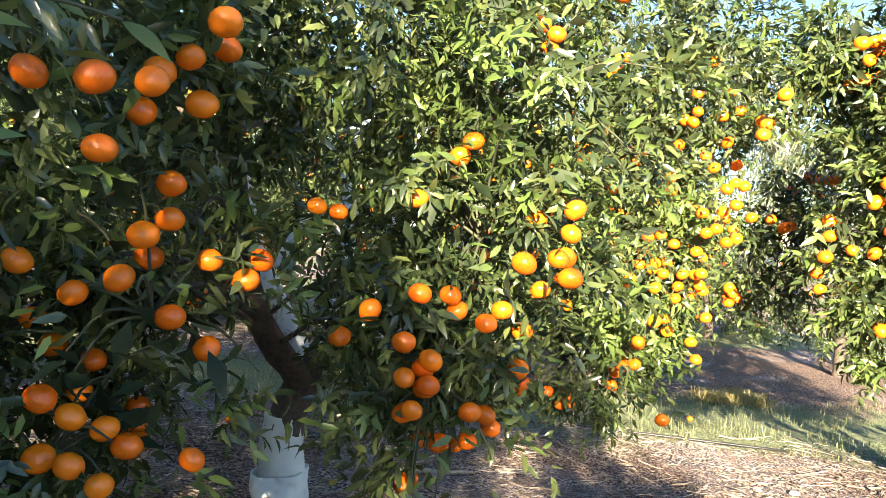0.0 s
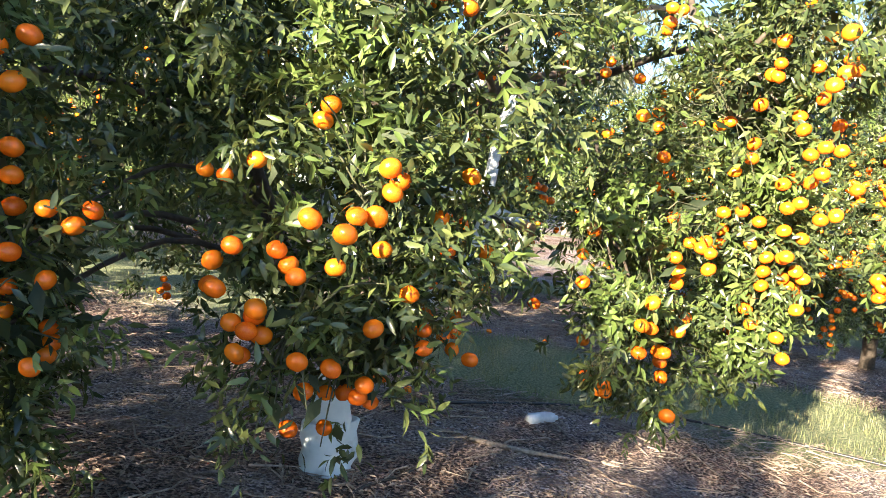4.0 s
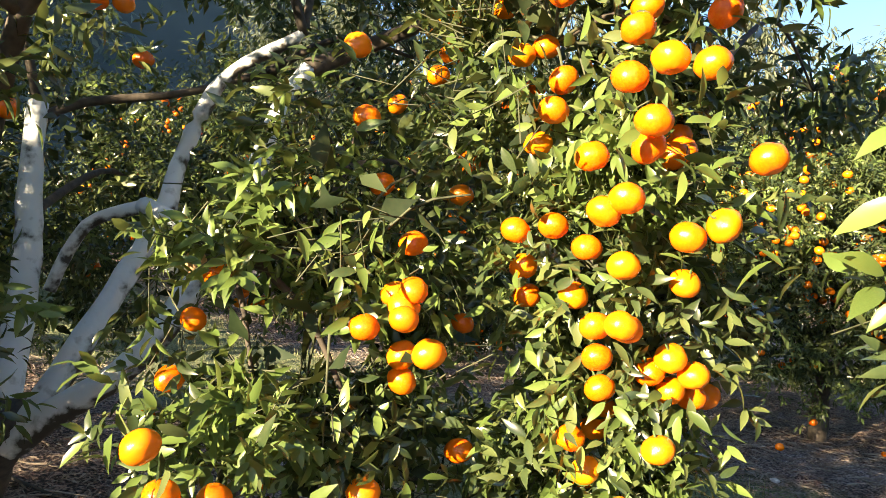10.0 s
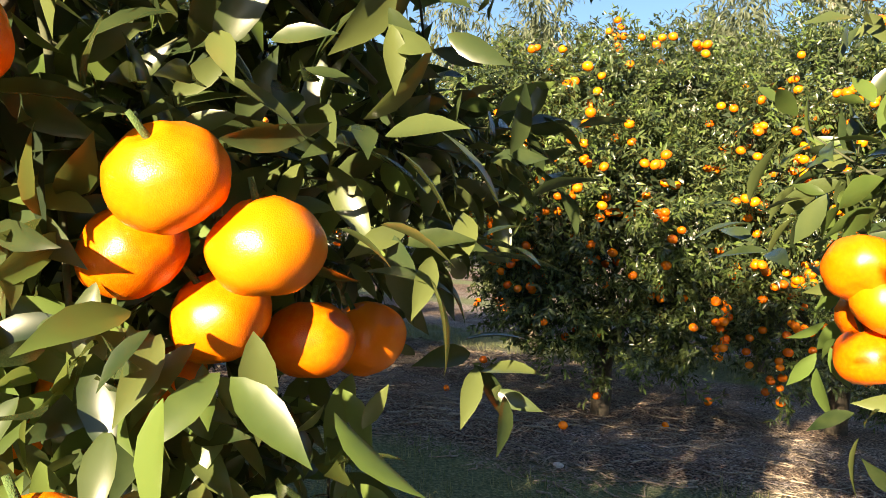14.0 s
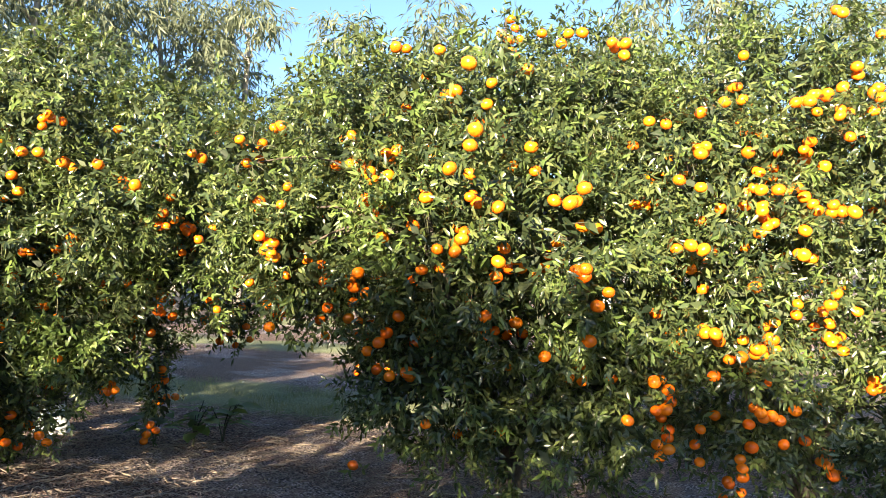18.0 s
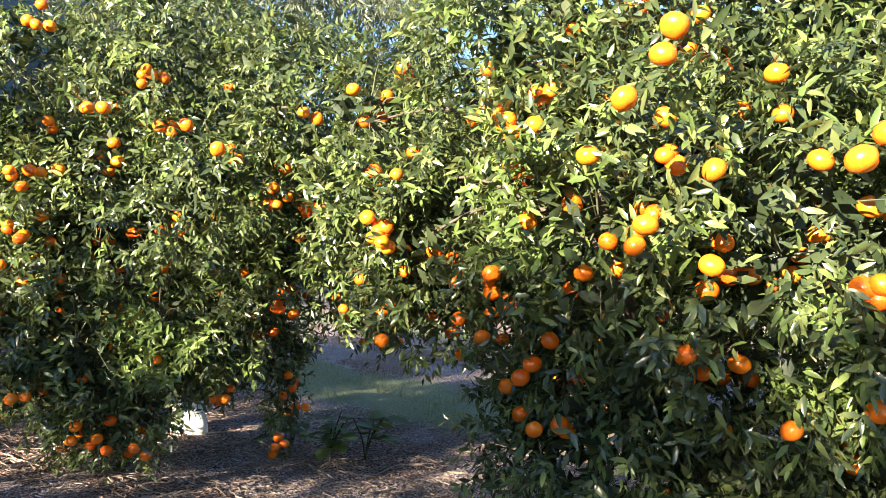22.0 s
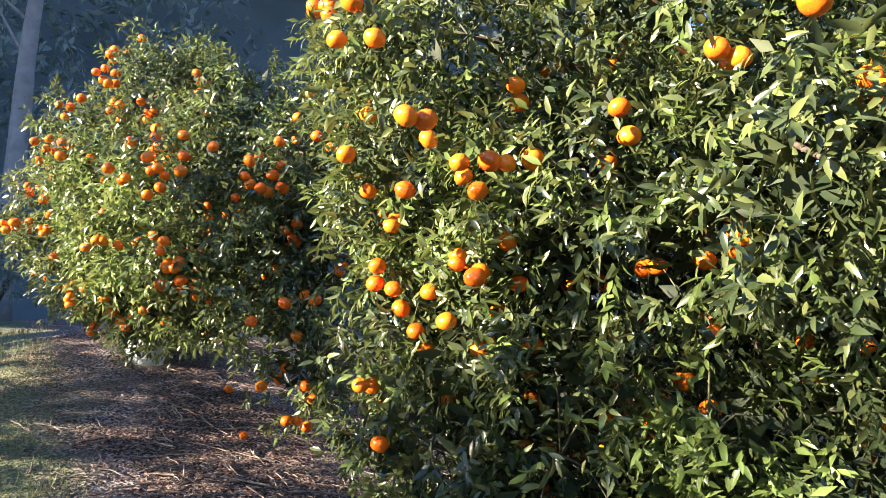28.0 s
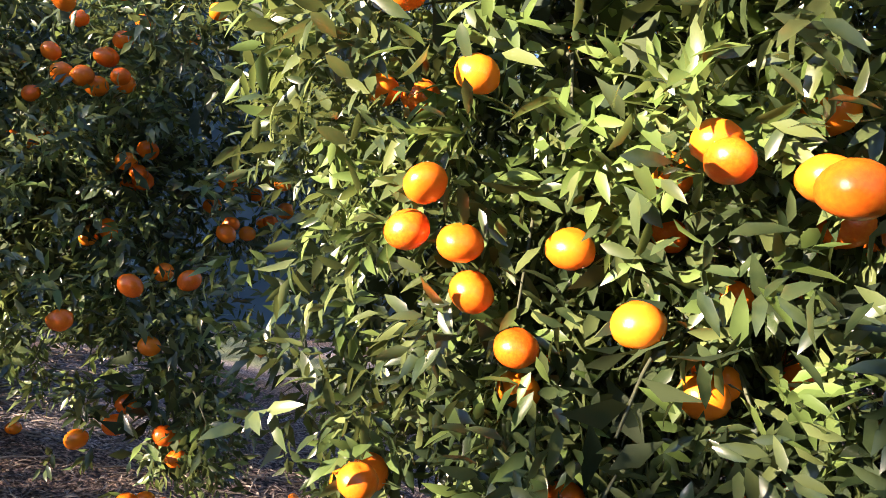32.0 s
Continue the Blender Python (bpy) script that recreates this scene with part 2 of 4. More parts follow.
def spline(points, steps=5):
    """Points along a smooth curve through the given ones."""
    P = [Vector(p) for p in points]
    if len(P) < 3:
        return [P[0].lerp(P[-1], k / steps) for k in range(steps + 1)]
    out = []
    for k in range(len(P) - 1):
        a, b = P[max(k - 1, 0)], P[k]
        c, d = P[k + 1], P[min(k + 2, len(P) - 1)]
        for j in range(steps):
            s = j / steps
            out.append(0.5 * ((2 * b) + (c - a) * s + (2 * a - 5 * b + 4 * c - d) * s * s + (3 * b - a - 3 * c + d) * s ** 3))
    out.append(P[-1])
    return out


def tube(points, r0, r1, sides=8, rough=0.0, seed=0, cap=True):
    """Vertices and faces of a tapered, knotty tube along points."""
    pts = [Vector(p) for p in points]
    V, F = [], []
    up = Vector((0.3, 0.1, 1))
    for k, p in enumerate(pts):
        d = (pts[min(k + 1, len(pts) - 1)] - pts[max(k - 1, 0)]).normalized()
        side = d.cross(up)
        if side.length < 0.1:
            side = d.cross(Vector((1, 0, 0)))
        side.normalize()
        top = side.cross(d)
        r = r0 + (r1 - r0) * k / max(1, len(pts) - 1)
        for j in range(sides):
            a = 2 * math.pi * j / sides
            q = side * math.cos(a) + top * math.sin(a)
            rr = r * (1 + rough * noise.noise((p + q * 0.1) * 9 + Vector((seed, 0, 0))))
            V.append(p + q * rr)
    for k in range(len(pts) - 1):
        for j in range(sides):
            a, b = k * sides + j, k * sides + (j + 1) % sides
            F.append((a, b, b + sides, a + sides))
    if cap:
        F.append(tuple(range(sides))[::-1])
        F.append(tuple(range((len(pts) - 1) * sides, len(pts) * sides)))
    return V, F


def merge(pieces):
    V, F = [], []
    for v, f in pieces:
        o = len(V)
        V += v
        F += [tuple(i + o for i in q) for q in f]
    return V, F


# leaf patterns: x across, y along, z up; long 1
def leaf_pattern(stations):
    """A folded, drooping leaf with a midrib, pointed at the tip."""
    V, F = [(0, 0, 0)], []
    for u in stations:
        w = 0.165 * math.sin(math.pi * u ** 0.85) ** 1.1
        z = 0.10 * u - 0.22 * u * u
        V += [(-w, u - 0.015, z + 0.32 * w), (0, u, z), (w, u - 0.015, z + 0.32 * w)]
    V.append((0, 1, -0.13))
    F += [(0, 2, 1), (0, 3, 2)]
    for k in range(len(stations) - 1):
        a, c = 1 + 3 * k, 4 + 3 * k
        F += [(a, a + 1, c + 1), (a, c + 1, c), (a + 1, a + 2, c + 2), (a + 1, c + 2, c + 1)]
    a, tip = 1 + 3 * (len(stations) - 1), len(V) - 1
    F += [(a, a + 1, tip), (a + 1, a + 2, tip)]
    return np.array(V), np.array(F)


NEAR_LEAF = leaf_pattern((0.12, 0.3, 0.5, 0.7, 0.88))
FINE_LEAF = leaf_pattern((0.3, 0.7))
EASY_LEAF = leaf_pattern((0.45,))


def leaves_mesh(name, pos, along, normal, size, material, fine=True, width=1.0):
    """One mesh of many leaves: base points, directions, face normals and lengths."""
    TV, TF = (EASY_LEAF, FINE_LEAF, NEAR_LEAF)[int(fine)]
    along = along / np.linalg.norm(along, axis=1, keepdims=True)
    side = np.cross(along, normal)
    side /= np.linalg.norm(side, axis=1, keepdims=True) + 1e-9
    up = np.cross(side, along)
    n = len(pos)
    S = size[:, None, None]
    co = pos[:, None, :] + S * (TV[None, :, 0, None] * width * side[:, None, :] + TV[None, :, 1, None] * along[:, None, :] + TV[None, :, 2, None] * up[:, None, :])
    faces = (TF[None] + (np.arange(n) * len(TV))[:, None, None]).reshape(-1, 3)
    me = bpy.data.meshes.new(name)
    me.vertices.add(n * len(TV))
    me.vertices.foreach_set("co", co.astype(np.float32).ravel())
    me.loops.add(faces.size)
    me.loops.foreach_set("vertex_index", faces.astype(np.int32).ravel())
    me.polygons.add(len(faces))
    me.polygons.foreach_set("loop_start", np.arange(0, faces.size, 3, dtype=np.int32))
    me.polygons.foreach_set("use_smooth", np.ones(len(faces), dtype=bool))
    me.materials.append(material)
    me.update()
    me.validate()
    return me


def unit(v):
    return v / (np.linalg.norm(v, axis=1, keepdims=True) + 1e-9)


def lobe_shoots(rng, lobe, n, spray=0.0):
    """Bases and directions of n shoots in the outer part of one lobe of a crown, in sprays of five where spray is their spread."""
    c, r = np.array(lobe[:3]), np.array(lobe[3:6])
    whole = n
    if spray:
        n = (n + 4) // 5
    d = unit(rng.normal(size=(n, 3)))
    depth = 1 - 0.55 * rng.random(n) ** 1.8
    wob = np.array([1 + 0.22 * noise.noise(Vector(v) * 2.3 + Vector(c)) for v in d.tolist()])
    p = c + d * r * (depth * wob)[:, None]
    out = unit(d / r)
    way = unit(out * 0.9 + rng.normal(size=(n, 3)) * 0.45 + np.array((0, 0, -0.15)))
    if spray:
        p, way = np.repeat(p, 5, 0)[:whole], np.repeat(way, 5, 0)[:whole]
        p = p + rng.normal(size=p.shape) * spray
        way = unit(way + rng.normal(size=p.shape) * 0.42)
    return p, way


def shoot_leaves(rng, p, way, count, spacing, size, spread=0.9, droop=0.25):
    """Leaves set round every shoot."""
    n = len(p)
    k = np.tile(np.arange(count), n)
    b, w = np.repeat(p, count, 0), np.repeat(way, count, 0)
    ref = np.where(np.abs(w[:, 2:3]) > 0.9, (1.0, 0, 0), (0, 0, 1.0))
    s = unit(np.cross(w, ref))
    t = np.cross(w, s)
    a = k * 2.4 + np.repeat(rng.random(n) * 6.28, count) + rng.normal(size=n * count) * 0.3
    ring = s * np.cos(a)[:, None] + t * np.sin(a)[:, None]
    base = b + w * (k * spacing)[:, None] + rng.normal(size=(n * count, 3)) * 0.006
    tip = (k / max(1, count - 1))[:, None]
    along = unit(w * (0.35 + 0.55 * tip) + ring * spread * (1 - 0.35 * tip) + rng.normal(size=(n * count, 3)) * 0.18 + np.array((0, 0, -droop)))
    up = w * 0.9 - ring * 0.3 + np.array((0, 0, 0.7)) + rng.normal(size=(n * count, 3)) * 0.35
    size = size * (0.65 + 0.6 * rng.random(n * count)) * (1 - 0.15 * tip[:, 0])
    return base, along, up, size


def fruit_mesh(name, rings, segs, seed):
    """An oblate mandarin with a dimpled top and a faintly lumpy peel, 1 wide."""
    V, F = [], []
    rows = []
    for i in range(rings + 1):
        th = math.pi * i / rings
        row = []
        for j in range(1 if i in (0, rings) else segs):
            ph = 2 * math.pi * j / segs
            x, y, z = math.sin(th) * math.cos(ph), math.sin(th) * math.sin(ph), math.cos(th)
            k = 1 + 0.05 * noise.noise(Vector((x, y, z)) * 1.6 + Vector((seed * 5, 0, 0))) + 0.012 * math.cos(9 * ph) * math.sin(th)
            zz = 0.84 * z * k
            rr = math.hypot(x, y)
            zz -= (0.13 if z > 0 else -0.07) * math.exp(-(rr / 0.22) ** 2)
            zz += 0.06 * math.exp(-((rr - 0.3) / 0.15) ** 2) * (1 if z > 0 else 0)
            row.append(len(V))
            V.append((0.5 * x * k, 0.5 * y * k, 0.5 * zz))
        rows.append(row)
    for i in range(rings):
        a, b = rows[i], rows[i + 1]
        for j in range(segs):
            j2 = (j + 1) % segs
            if len(a) == 1:
                F.append((a[0], b[j], b[j2]))
            elif len(b) == 1:
                F.append((a[j], b[0], a[j2]))
            else:
                F.append((a[j], b[j], b[j2], a[j2]))
    return tri_mesh(name, V, F, [PEEL])


FRUIT = [fruit_mesh("mandarin", 12, 18, s) for s in range(4)]
FRUIT_FAR = [fruit_mesh("mandarin small", 8, 12, s + 20) for s in range(4)]
FRUIT_NEAR = [fruit_mesh("mandarin near", 22, 34, s + 10) for s in range(4)]


def calyx_mesh():
    V, F = tube([(0, 0, 0.335), (0.02, 0, 0.40), (0.06, 0.02, 0.60)], 0.045, 0.028, 6)
    for k in range(5):
        a = 2 * math.pi * k / 5
        o = len(V)
        for rr, da, z in ((0.02, 0, 0.345), (0.09, -0.35, 0.365), (0.15, 0, 0.375), (0.09, 0.35, 0.365)):
            V.append(Vector((rr * math.cos(a + da), rr * math.sin(a + da), z)))
        F.append((o, o + 1, o + 2, o + 3))
    return tri_mesh("calyx", V, F, [STALK])


CALYX = calyx_mesh()


def hang_fruit(tree, place, dia, rng, near=False, kinds=FRUIT):
    ob = new("mandarin", (FRUIT_NEAR if near else kinds)[rng.integers(4)])
    ob.parent = tree
    tilt = rng.normal(size=2) * 22
    ob.matrix_local = pose(*[place[k] - tree.location[k] for k in range(3)], tilt[0], tilt[1], rng.random() * 360) @ Matrix.Diagonal((dia, dia, dia, 1))
    if near:
        c = new("calyx", CALYX)
        c.parent = ob
    return ob


UNIT_LEAF = {}


def single_leaf(tree, base, along, up, size, material):
    """One large leaf as a part of its own; all share a mesh."""
    if material.name not in UNIT_LEAF:
        UNIT_LEAF[material.name] = leaves_mesh("leaf", np.zeros((1, 3)), np.array([(0, 1.0, 0)]), np.array([(0, 0, 1.0)]), np.ones(1), material, 2, 1.04)
    ob = new("leaf", UNIT_LEAF[material.name])
    ob.parent = tree
    y = Vector(along).normalized()
    x = y.cross(Vector(up)).normalized()
    z = x.cross(y)
    m = Matrix((x, y, z)).transposed().to_4x4() @ Matrix.Diagonal((size, size, size, 1))
    m.translation = Vector(base)
    ob.matrix_local = m


def citrus(name, base, label, limbs, lobes, shoots, fruits=(), extra=0, leaf=0.058, fine=True, seed=1, guard=True, painted=True, near_list=(), young=0.2, face=(0.0, -1.0, 0.05), fruit_dia=0.068, pick=None, inner=1.0, bright=(), group="mandarin trees of the orchard"):
    """A mandarin tree: trunk with a guard, limbs, crown leaves, twigs and fruit."""
    rng = np.random.default_rng(seed)
    bx, by = base
    bz = gz(bx, by)
    tree = tagged(new(name), label, "tree", group)
    tree.location = (bx, by, bz - 0.02)
    here = Vector(tree.location)

    def local(V):
        return [Vector(v) - here for v in V]

    for k, (pts, r0, r1, what) in enumerate(limbs):
        V, F = tube(spline(pts, 5), r0, r1, 10, 0.25, seed + k)
        m = {"paint": PAINT, "bark": BARK, "cut": CUT, "white": GUARD, "pale": DRY}[what]
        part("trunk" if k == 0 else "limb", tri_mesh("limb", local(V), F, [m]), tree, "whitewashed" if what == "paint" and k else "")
    if guard:
        rings = [(bx, by, bz - 0.05 + 0.055 * k) for k in range(6)]
        V, F = tube(rings, 0.135, 0.118, 24, 0.5, seed, cap=False)
        V2, F2 = tube([Vector(r) + Vector((0, 0, 0.004)) for r in rings], 0.127, 0.108, 24, 0.5, seed, cap=False)
        rim = [((len(rings) - 1) * 24 + j, (len(rings) - 1) * 24 + (j + 1) % 24, len(V) + (len(rings) - 1) * 24 + (j + 1) % 24, len(V) + (len(rings) - 1) * 24 + j) for j in range(24)]
        V, F = merge([(V, F), (V2, [f[::-1] for f in F2])])
        F = F + rim
        part("trunk_guard", tri_mesh("trunk_guard", local(V), F, [GUARD]), tree, "pale weathered sleeve round the trunk foot")
    # secondary branches from the nearest limb point into every lobe
    nodes = [Vector(p) for pts, *_ in limbs for p in spline(pts, 3)]
    twigs = []
    vol = np.array([l[3] * l[4] + l[4] * l[5] + l[3] * l[5] for l in lobes]) * np.array([l[6] if len(l) > 6 else 1.0 for l in lobes])
    vol = vol / vol.sum()
    P, W, Q = [], [], []
    for l, share in zip(lobes, vol):
        c = Vector(l[:3])
        start = min(nodes, key=lambda q: (q - c).length + max(0, q.z - c.z) * 0.5)
        mid = start.lerp(c, 0.5) + Vector((0, 0, 0.18 * (c - start).length))
        thick = min(1.0, (l[3] + l[4]) / 0.75)
        V, F = tube(spline((start, mid, c), 6), 0.018 * thick, 0.007 * thick, 6, 0.2, seed)
        part("branch", tri_mesh("branch", local(V), F, [BARK]), tree)
        n = max(4, int(shoots * share))
        p, w = lobe_shoots(rng, l, n, 0.04 * leaf / 0.06)
        P.append(p)
        W.append(w)
        Q.append(np.full(n, l[7] if len(l) > 7 else int(fine)))
        for q in p[:: max(1, n // 10)]:
            m2 = c.lerp(Vector(q), 0.55) + Vector((0, 0, 0.05))
            twigs.append(tube(spline((c, m2, Vector(q)), 3), 0.005, 0.002, 4, 0, 0, False))
    # leafy sprays from which the known fruit hangs
    known = np.array([f[:3] for f in list(fruits) + list(near_list)] or np.zeros((0, 3)))
    if len(known):
        side = unit(np.array([face]))[0]
        n = len(known) * 5
        P.append(np.repeat(known, 5, 0) + rng.normal(size=(n, 3)) * 0.055 + np.array((0, 0, 0.05)) - side * 0.035)
        W.append(unit(rng.normal(size=(n, 3)) * 0.6 + side * 0.5 + np.array((0, 0, 0.1))))
        Q.append(np.concatenate([np.full(len(fruits) * 5, 1), np.full(len(near_list) * 5, 2)]))
    P, W, Q = np.concatenate(P), np.concatenate(W), np.concatenate(Q)
    keep = P[:, 2] > np.array([gz(x, y) for x, y in P[:, :2].tolist()]) + 0.07
    # gaps between the sprays
    keep &= np.array([noise.noise(Vector(p) * 4.6 + Vector((seed, 0, 0))) > -0.24 for p in P.tolist()])
    P, W, Q = P[keep], W[keep], Q[keep]
    hung = np.array([f[:3] for f in list(fruits) + list(near_list)] or [(0, 0, -9)])
    for q, w in zip(P[Q == 2].tolist(), W[Q == 2].tolist()):
        if np.linalg.norm(hung - np.array(q), axis=1).min() > 0.13:
            a, d = Vector(q), Vector(w)
            twigs.append(tube([a - d * 0.05, a, a + d * 0.05], 0.0018, 0.001, 3, 0, 0, False))
    if twigs:
        V, F = merge(twigs)
        part("twig_work", tri_mesh("twig_work", local(V), F, [TWIG]), tree, kind="stuff")
    # the rest of the crop, in small bunches just under the leaves
    crop, way = [], unit(np.array([face]))[0]
    while len(crop) < extra:
        l = lobes[rng.choice(len(lobes), p=vol)]
        d = unit(rng.normal(size=(1, 3)))[0]
        if d[2] > 0.75 or d @ way < -0.35:
            continue
        c = np.array(l[:3]) + d * np.array(l[3:6]) * (0.92 + 0.12 * rng.random())
        if c[2] < gz(c[0], c[1]) + 0.12:
            continue
        for j in range(int(rng.choice([1, 1, 1, 2, 2, 3, 4, 5]))):
            crop.append(c + rng.normal(size=3) * np.array((0.05, 0.05, 0.06)) * (j > 0))
    is_pale = rng.random(len(P)) < young
    # pale spots: partly young sprays, partly sunlight put into leaf colour
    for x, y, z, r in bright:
        is_pale |= (np.linalg.norm(P - np.array((x, y, z)), axis=1) < r) & (rng.random(len(P)) < 0.85)
    org = np.array(here)
    # inner leaves, coloured dark so the gaps of the crown read as shade
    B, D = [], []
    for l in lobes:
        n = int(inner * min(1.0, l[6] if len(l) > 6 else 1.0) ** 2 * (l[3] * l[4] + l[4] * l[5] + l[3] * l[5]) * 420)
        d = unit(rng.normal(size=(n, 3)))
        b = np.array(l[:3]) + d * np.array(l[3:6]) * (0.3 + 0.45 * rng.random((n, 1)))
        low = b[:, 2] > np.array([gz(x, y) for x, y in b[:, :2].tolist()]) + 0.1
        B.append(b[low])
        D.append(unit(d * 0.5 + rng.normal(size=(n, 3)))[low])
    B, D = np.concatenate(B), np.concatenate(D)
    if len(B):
        part("inner_foliage", leaves_mesh("inner_foliage", B - org, D, rng.normal(size=D.shape), leaf * 1.5 * (0.7 + 0.6 * rng.random(len(B))), LEAF_INNER_SHADE, 0, 1.2), tree, "inner crown leaves coloured dark as shade", "stuff")
    for kind in (0, 1, 2):
      for sel, m, nm in ((~is_pale & (Q == kind), LEAF, "foliage"), (is_pale & (Q == kind), LEAF_NEW_LIT, "young_foliage")):
          if not sel.sum():
              continue
          size = leaf if kind != 2 else leaf * 0.94
          b, a, u, s = shoot_leaves(rng, P[sel], W[sel], 8, 0.013 * leaf / 0.062, size)
          # fruit hangs clear of the leaves on its alley side
          mid = b + a * (0.5 * s)[:, None]
          free = np.ones(len(b), bool)
          for f, reach in [(f, 0.3) for f in list(fruits) + list(near_list)] + [(f, 0.1) for f in crop]:
              d = mid - np.array(f[:3])
              ahead = d @ way
              off = np.linalg.norm(d - ahead[:, None] * way, axis=1)
              free &= ~(((off < 0.031) & (ahead > -0.01) & (ahead < reach)) | (np.linalg.norm(d, axis=1) < 0.042))
          for f, share in [(f, 0.72) for f in fruits] + [(f, 0.3) for f in near_list]:
              d = mid - np.array(f[:3])
              ahead = d @ way
              off = np.linalg.norm(d - ahead[:, None] * way, axis=1)
              free &= ~((off < 0.14) & (ahead > 0.05 + 0.25 * off) & (ahead < 0.6) & (rng.random(len(mid)) < share))
          if pick is not None and kind == 2:
              far = np.linalg.norm(mid - np.array(pick[:3]), axis=1)
              for i in np.nonzero(free & (far < pick[3]))[0][:pick[4]].tolist():
                  single_leaf(tree, (b[i] - org).tolist(), a[i].tolist(), u[i].tolist(), float(s[i]), m)
                  free[i] = False
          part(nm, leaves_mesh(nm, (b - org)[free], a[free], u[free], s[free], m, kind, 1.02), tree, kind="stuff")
    for f in fruits:
        hang_fruit(tree, f[:3], (f[3] if len(f) > 3 else fruit_dia) * (0.93 + 0.14 * rng.random()), rng, False)
    for f in near_list:
        hang_fruit(tree, f[:3], f[3] if len(f) > 3 else fruit_dia, rng, True)
    for q in crop:
        hang_fruit(tree, q, fruit_dia * (0.85 + 0.25 * rng.random()), rng, False, FRUIT_FAR)
    return tree


# ---- ground ----
def stretched(lo, hi, step, far):
    v = list(np.arange(lo, hi + 1e-6, step))
    d, a, b = step, lo, hi
    while b < far:
        d *= 1.16
        a, b = a - d, b + d
        v = [a] + v + [b]
    return v


def build_ground():
    X, Y = stretched(-5, 8, 0.13, 900), stretched(-1, 15, 0.13, 900)
    V = [(x, y, gz(x, y)) for y in Y for x in X]
    n = len(X)
    F = [(j * n + i, j * n + i + 1, (j + 1) * n + i + 1, (j + 1) * n + i) for j in range(len(Y) - 1) for i in range(n - 1)]
    tagged(new("ground", tri_mesh("ground", V, F, [SOIL])), "bare orchard soil with leaf litter and turf alleys", "ground", kind="structure")


build_ground()

# ---- tree beside which the walk begins ----

# mandarins whose places are known
A_FRONT_FRUIT = [(-0.28, 2.92, 1.84), (-0.24, 2.90, 1.81), (-0.13, 3.04, 1.81), (-0.71, 3.53, 1.72), (-0.02, 3.69, 1.52), (-0.53, 2.89, 1.48), (-0.55, 2.92, 1.44), (-0.72, 2.86, 1.32), (-0.39, 2.65, 1.31), (-0.09, 3.07, 1.31), (-0.34, 2.84, 1.28), (-0.38, 2.67, 1.25), (-0.42, 2.65, 1.19), (-0.47, 2.62, 1.19), (-0.58, 2.62, 1.18), (-0.19, 3.02, 1.18), (-0.50, 2.55, 1.15), (-0.77, 2.76, 1.10), (-0.39, 2.76, 1.10), (-0.66, 2.79, 1.09)]
A_FRONT_LOW_FRUIT = [(-0.63, 2.80, 1.05), (-0.83, 2.88, 1.05), (-0.51, 2.77, 1.05), (-0.61, 2.71, 1.03), (-0.81, 2.76, 0.99), (-0.85, 2.99, 0.97), (-0.29, 2.93, 0.96), (-0.40, 2.82, 0.88), (-0.73, 2.77, 0.88), (-0.22, 3.07, 0.83), (-0.76, 2.79, 0.82), (-0.60, 2.77, 0.80), (-0.75, 2.84, 0.80), (-0.23, 2.99, 0.79), (-0.51, 2.82, 0.77), (-0.03, 3.23, 0.70), (-0.41, 2.91, 0.70), (-0.58, 2.92, 0.68), (-0.42, 3.00, 0.64), (-0.51, 3.12, 0.62), (-0.45, 3.16, 0.61), (-0.37, 3.12, 0.59), (-0.62, 3.02, 0.54), (-0.51, 3.15, 0.50)]
A_HANG_FRUIT = [(1.28, 3.42, 2.05), (1.36, 3.38, 1.92), (1.20, 3.44, 1.90), (1.45, 3.38, 1.84), (1.31, 3.38, 1.80), (1.20, 3.50, 1.78), (1.07, 3.85, 1.74), (1.33, 3.36, 1.68), (1.16, 3.50, 1.66), (1.30, 3.45, 1.62), (1.15, 3.69, 1.61), (1.10, 3.68, 1.59), (1.40, 3.35, 1.58), (1.27, 3.38, 1.56), (1.17, 3.54, 1.51), (1.30, 3.29, 1.49), (1.36, 3.28, 1.48), (1.24, 3.29, 1.46), (1.15, 3.52, 1.45), (1.42, 3.68, 1.43), (1.13, 3.60, 1.40), (1.27, 3.26, 1.39), (1.28, 3.33, 1.36), (1.20, 3.38, 1.35), (1.45, 3.29, 1.34), (1.25, 3.34, 1.28), (1.22, 3.37, 1.26), (1.40, 3.33, 1.24), (1.16, 3.57, 1.24), (1.09, 3.59, 1.23), (1.35, 3.35, 1.22), (1.22, 3.54, 1.20)]
A_HANG_LOW_FRUIT = [(1.27, 3.45, 1.17), (1.11, 3.63, 1.16), (1.39, 3.5, 1.14), (1.2, 3.56, 1.11), (1.12, 3.66, 1.1), (1.26, 3.41, 1.07), (1.28, 3.46, 1.06), (1.23, 3.49, 1.06), (1.24, 3.52, 1), (1.25, 3.54, 0.94), (1.33, 3.42, 0.86), (1.2, 3.56, 0.84), (1.23, 3.56, 0.78), (1.28, 3.46, 0.74), (1.3, 3.44, 0.66), (1.365, 3.489, 1.007), (1.342, 3.542, 0.972), (1.41, 3.5, 0.975), (1.385, 3.56, 0.935), (1.437, 3.602, 0.915), (1.477, 3.642, 0.91)]
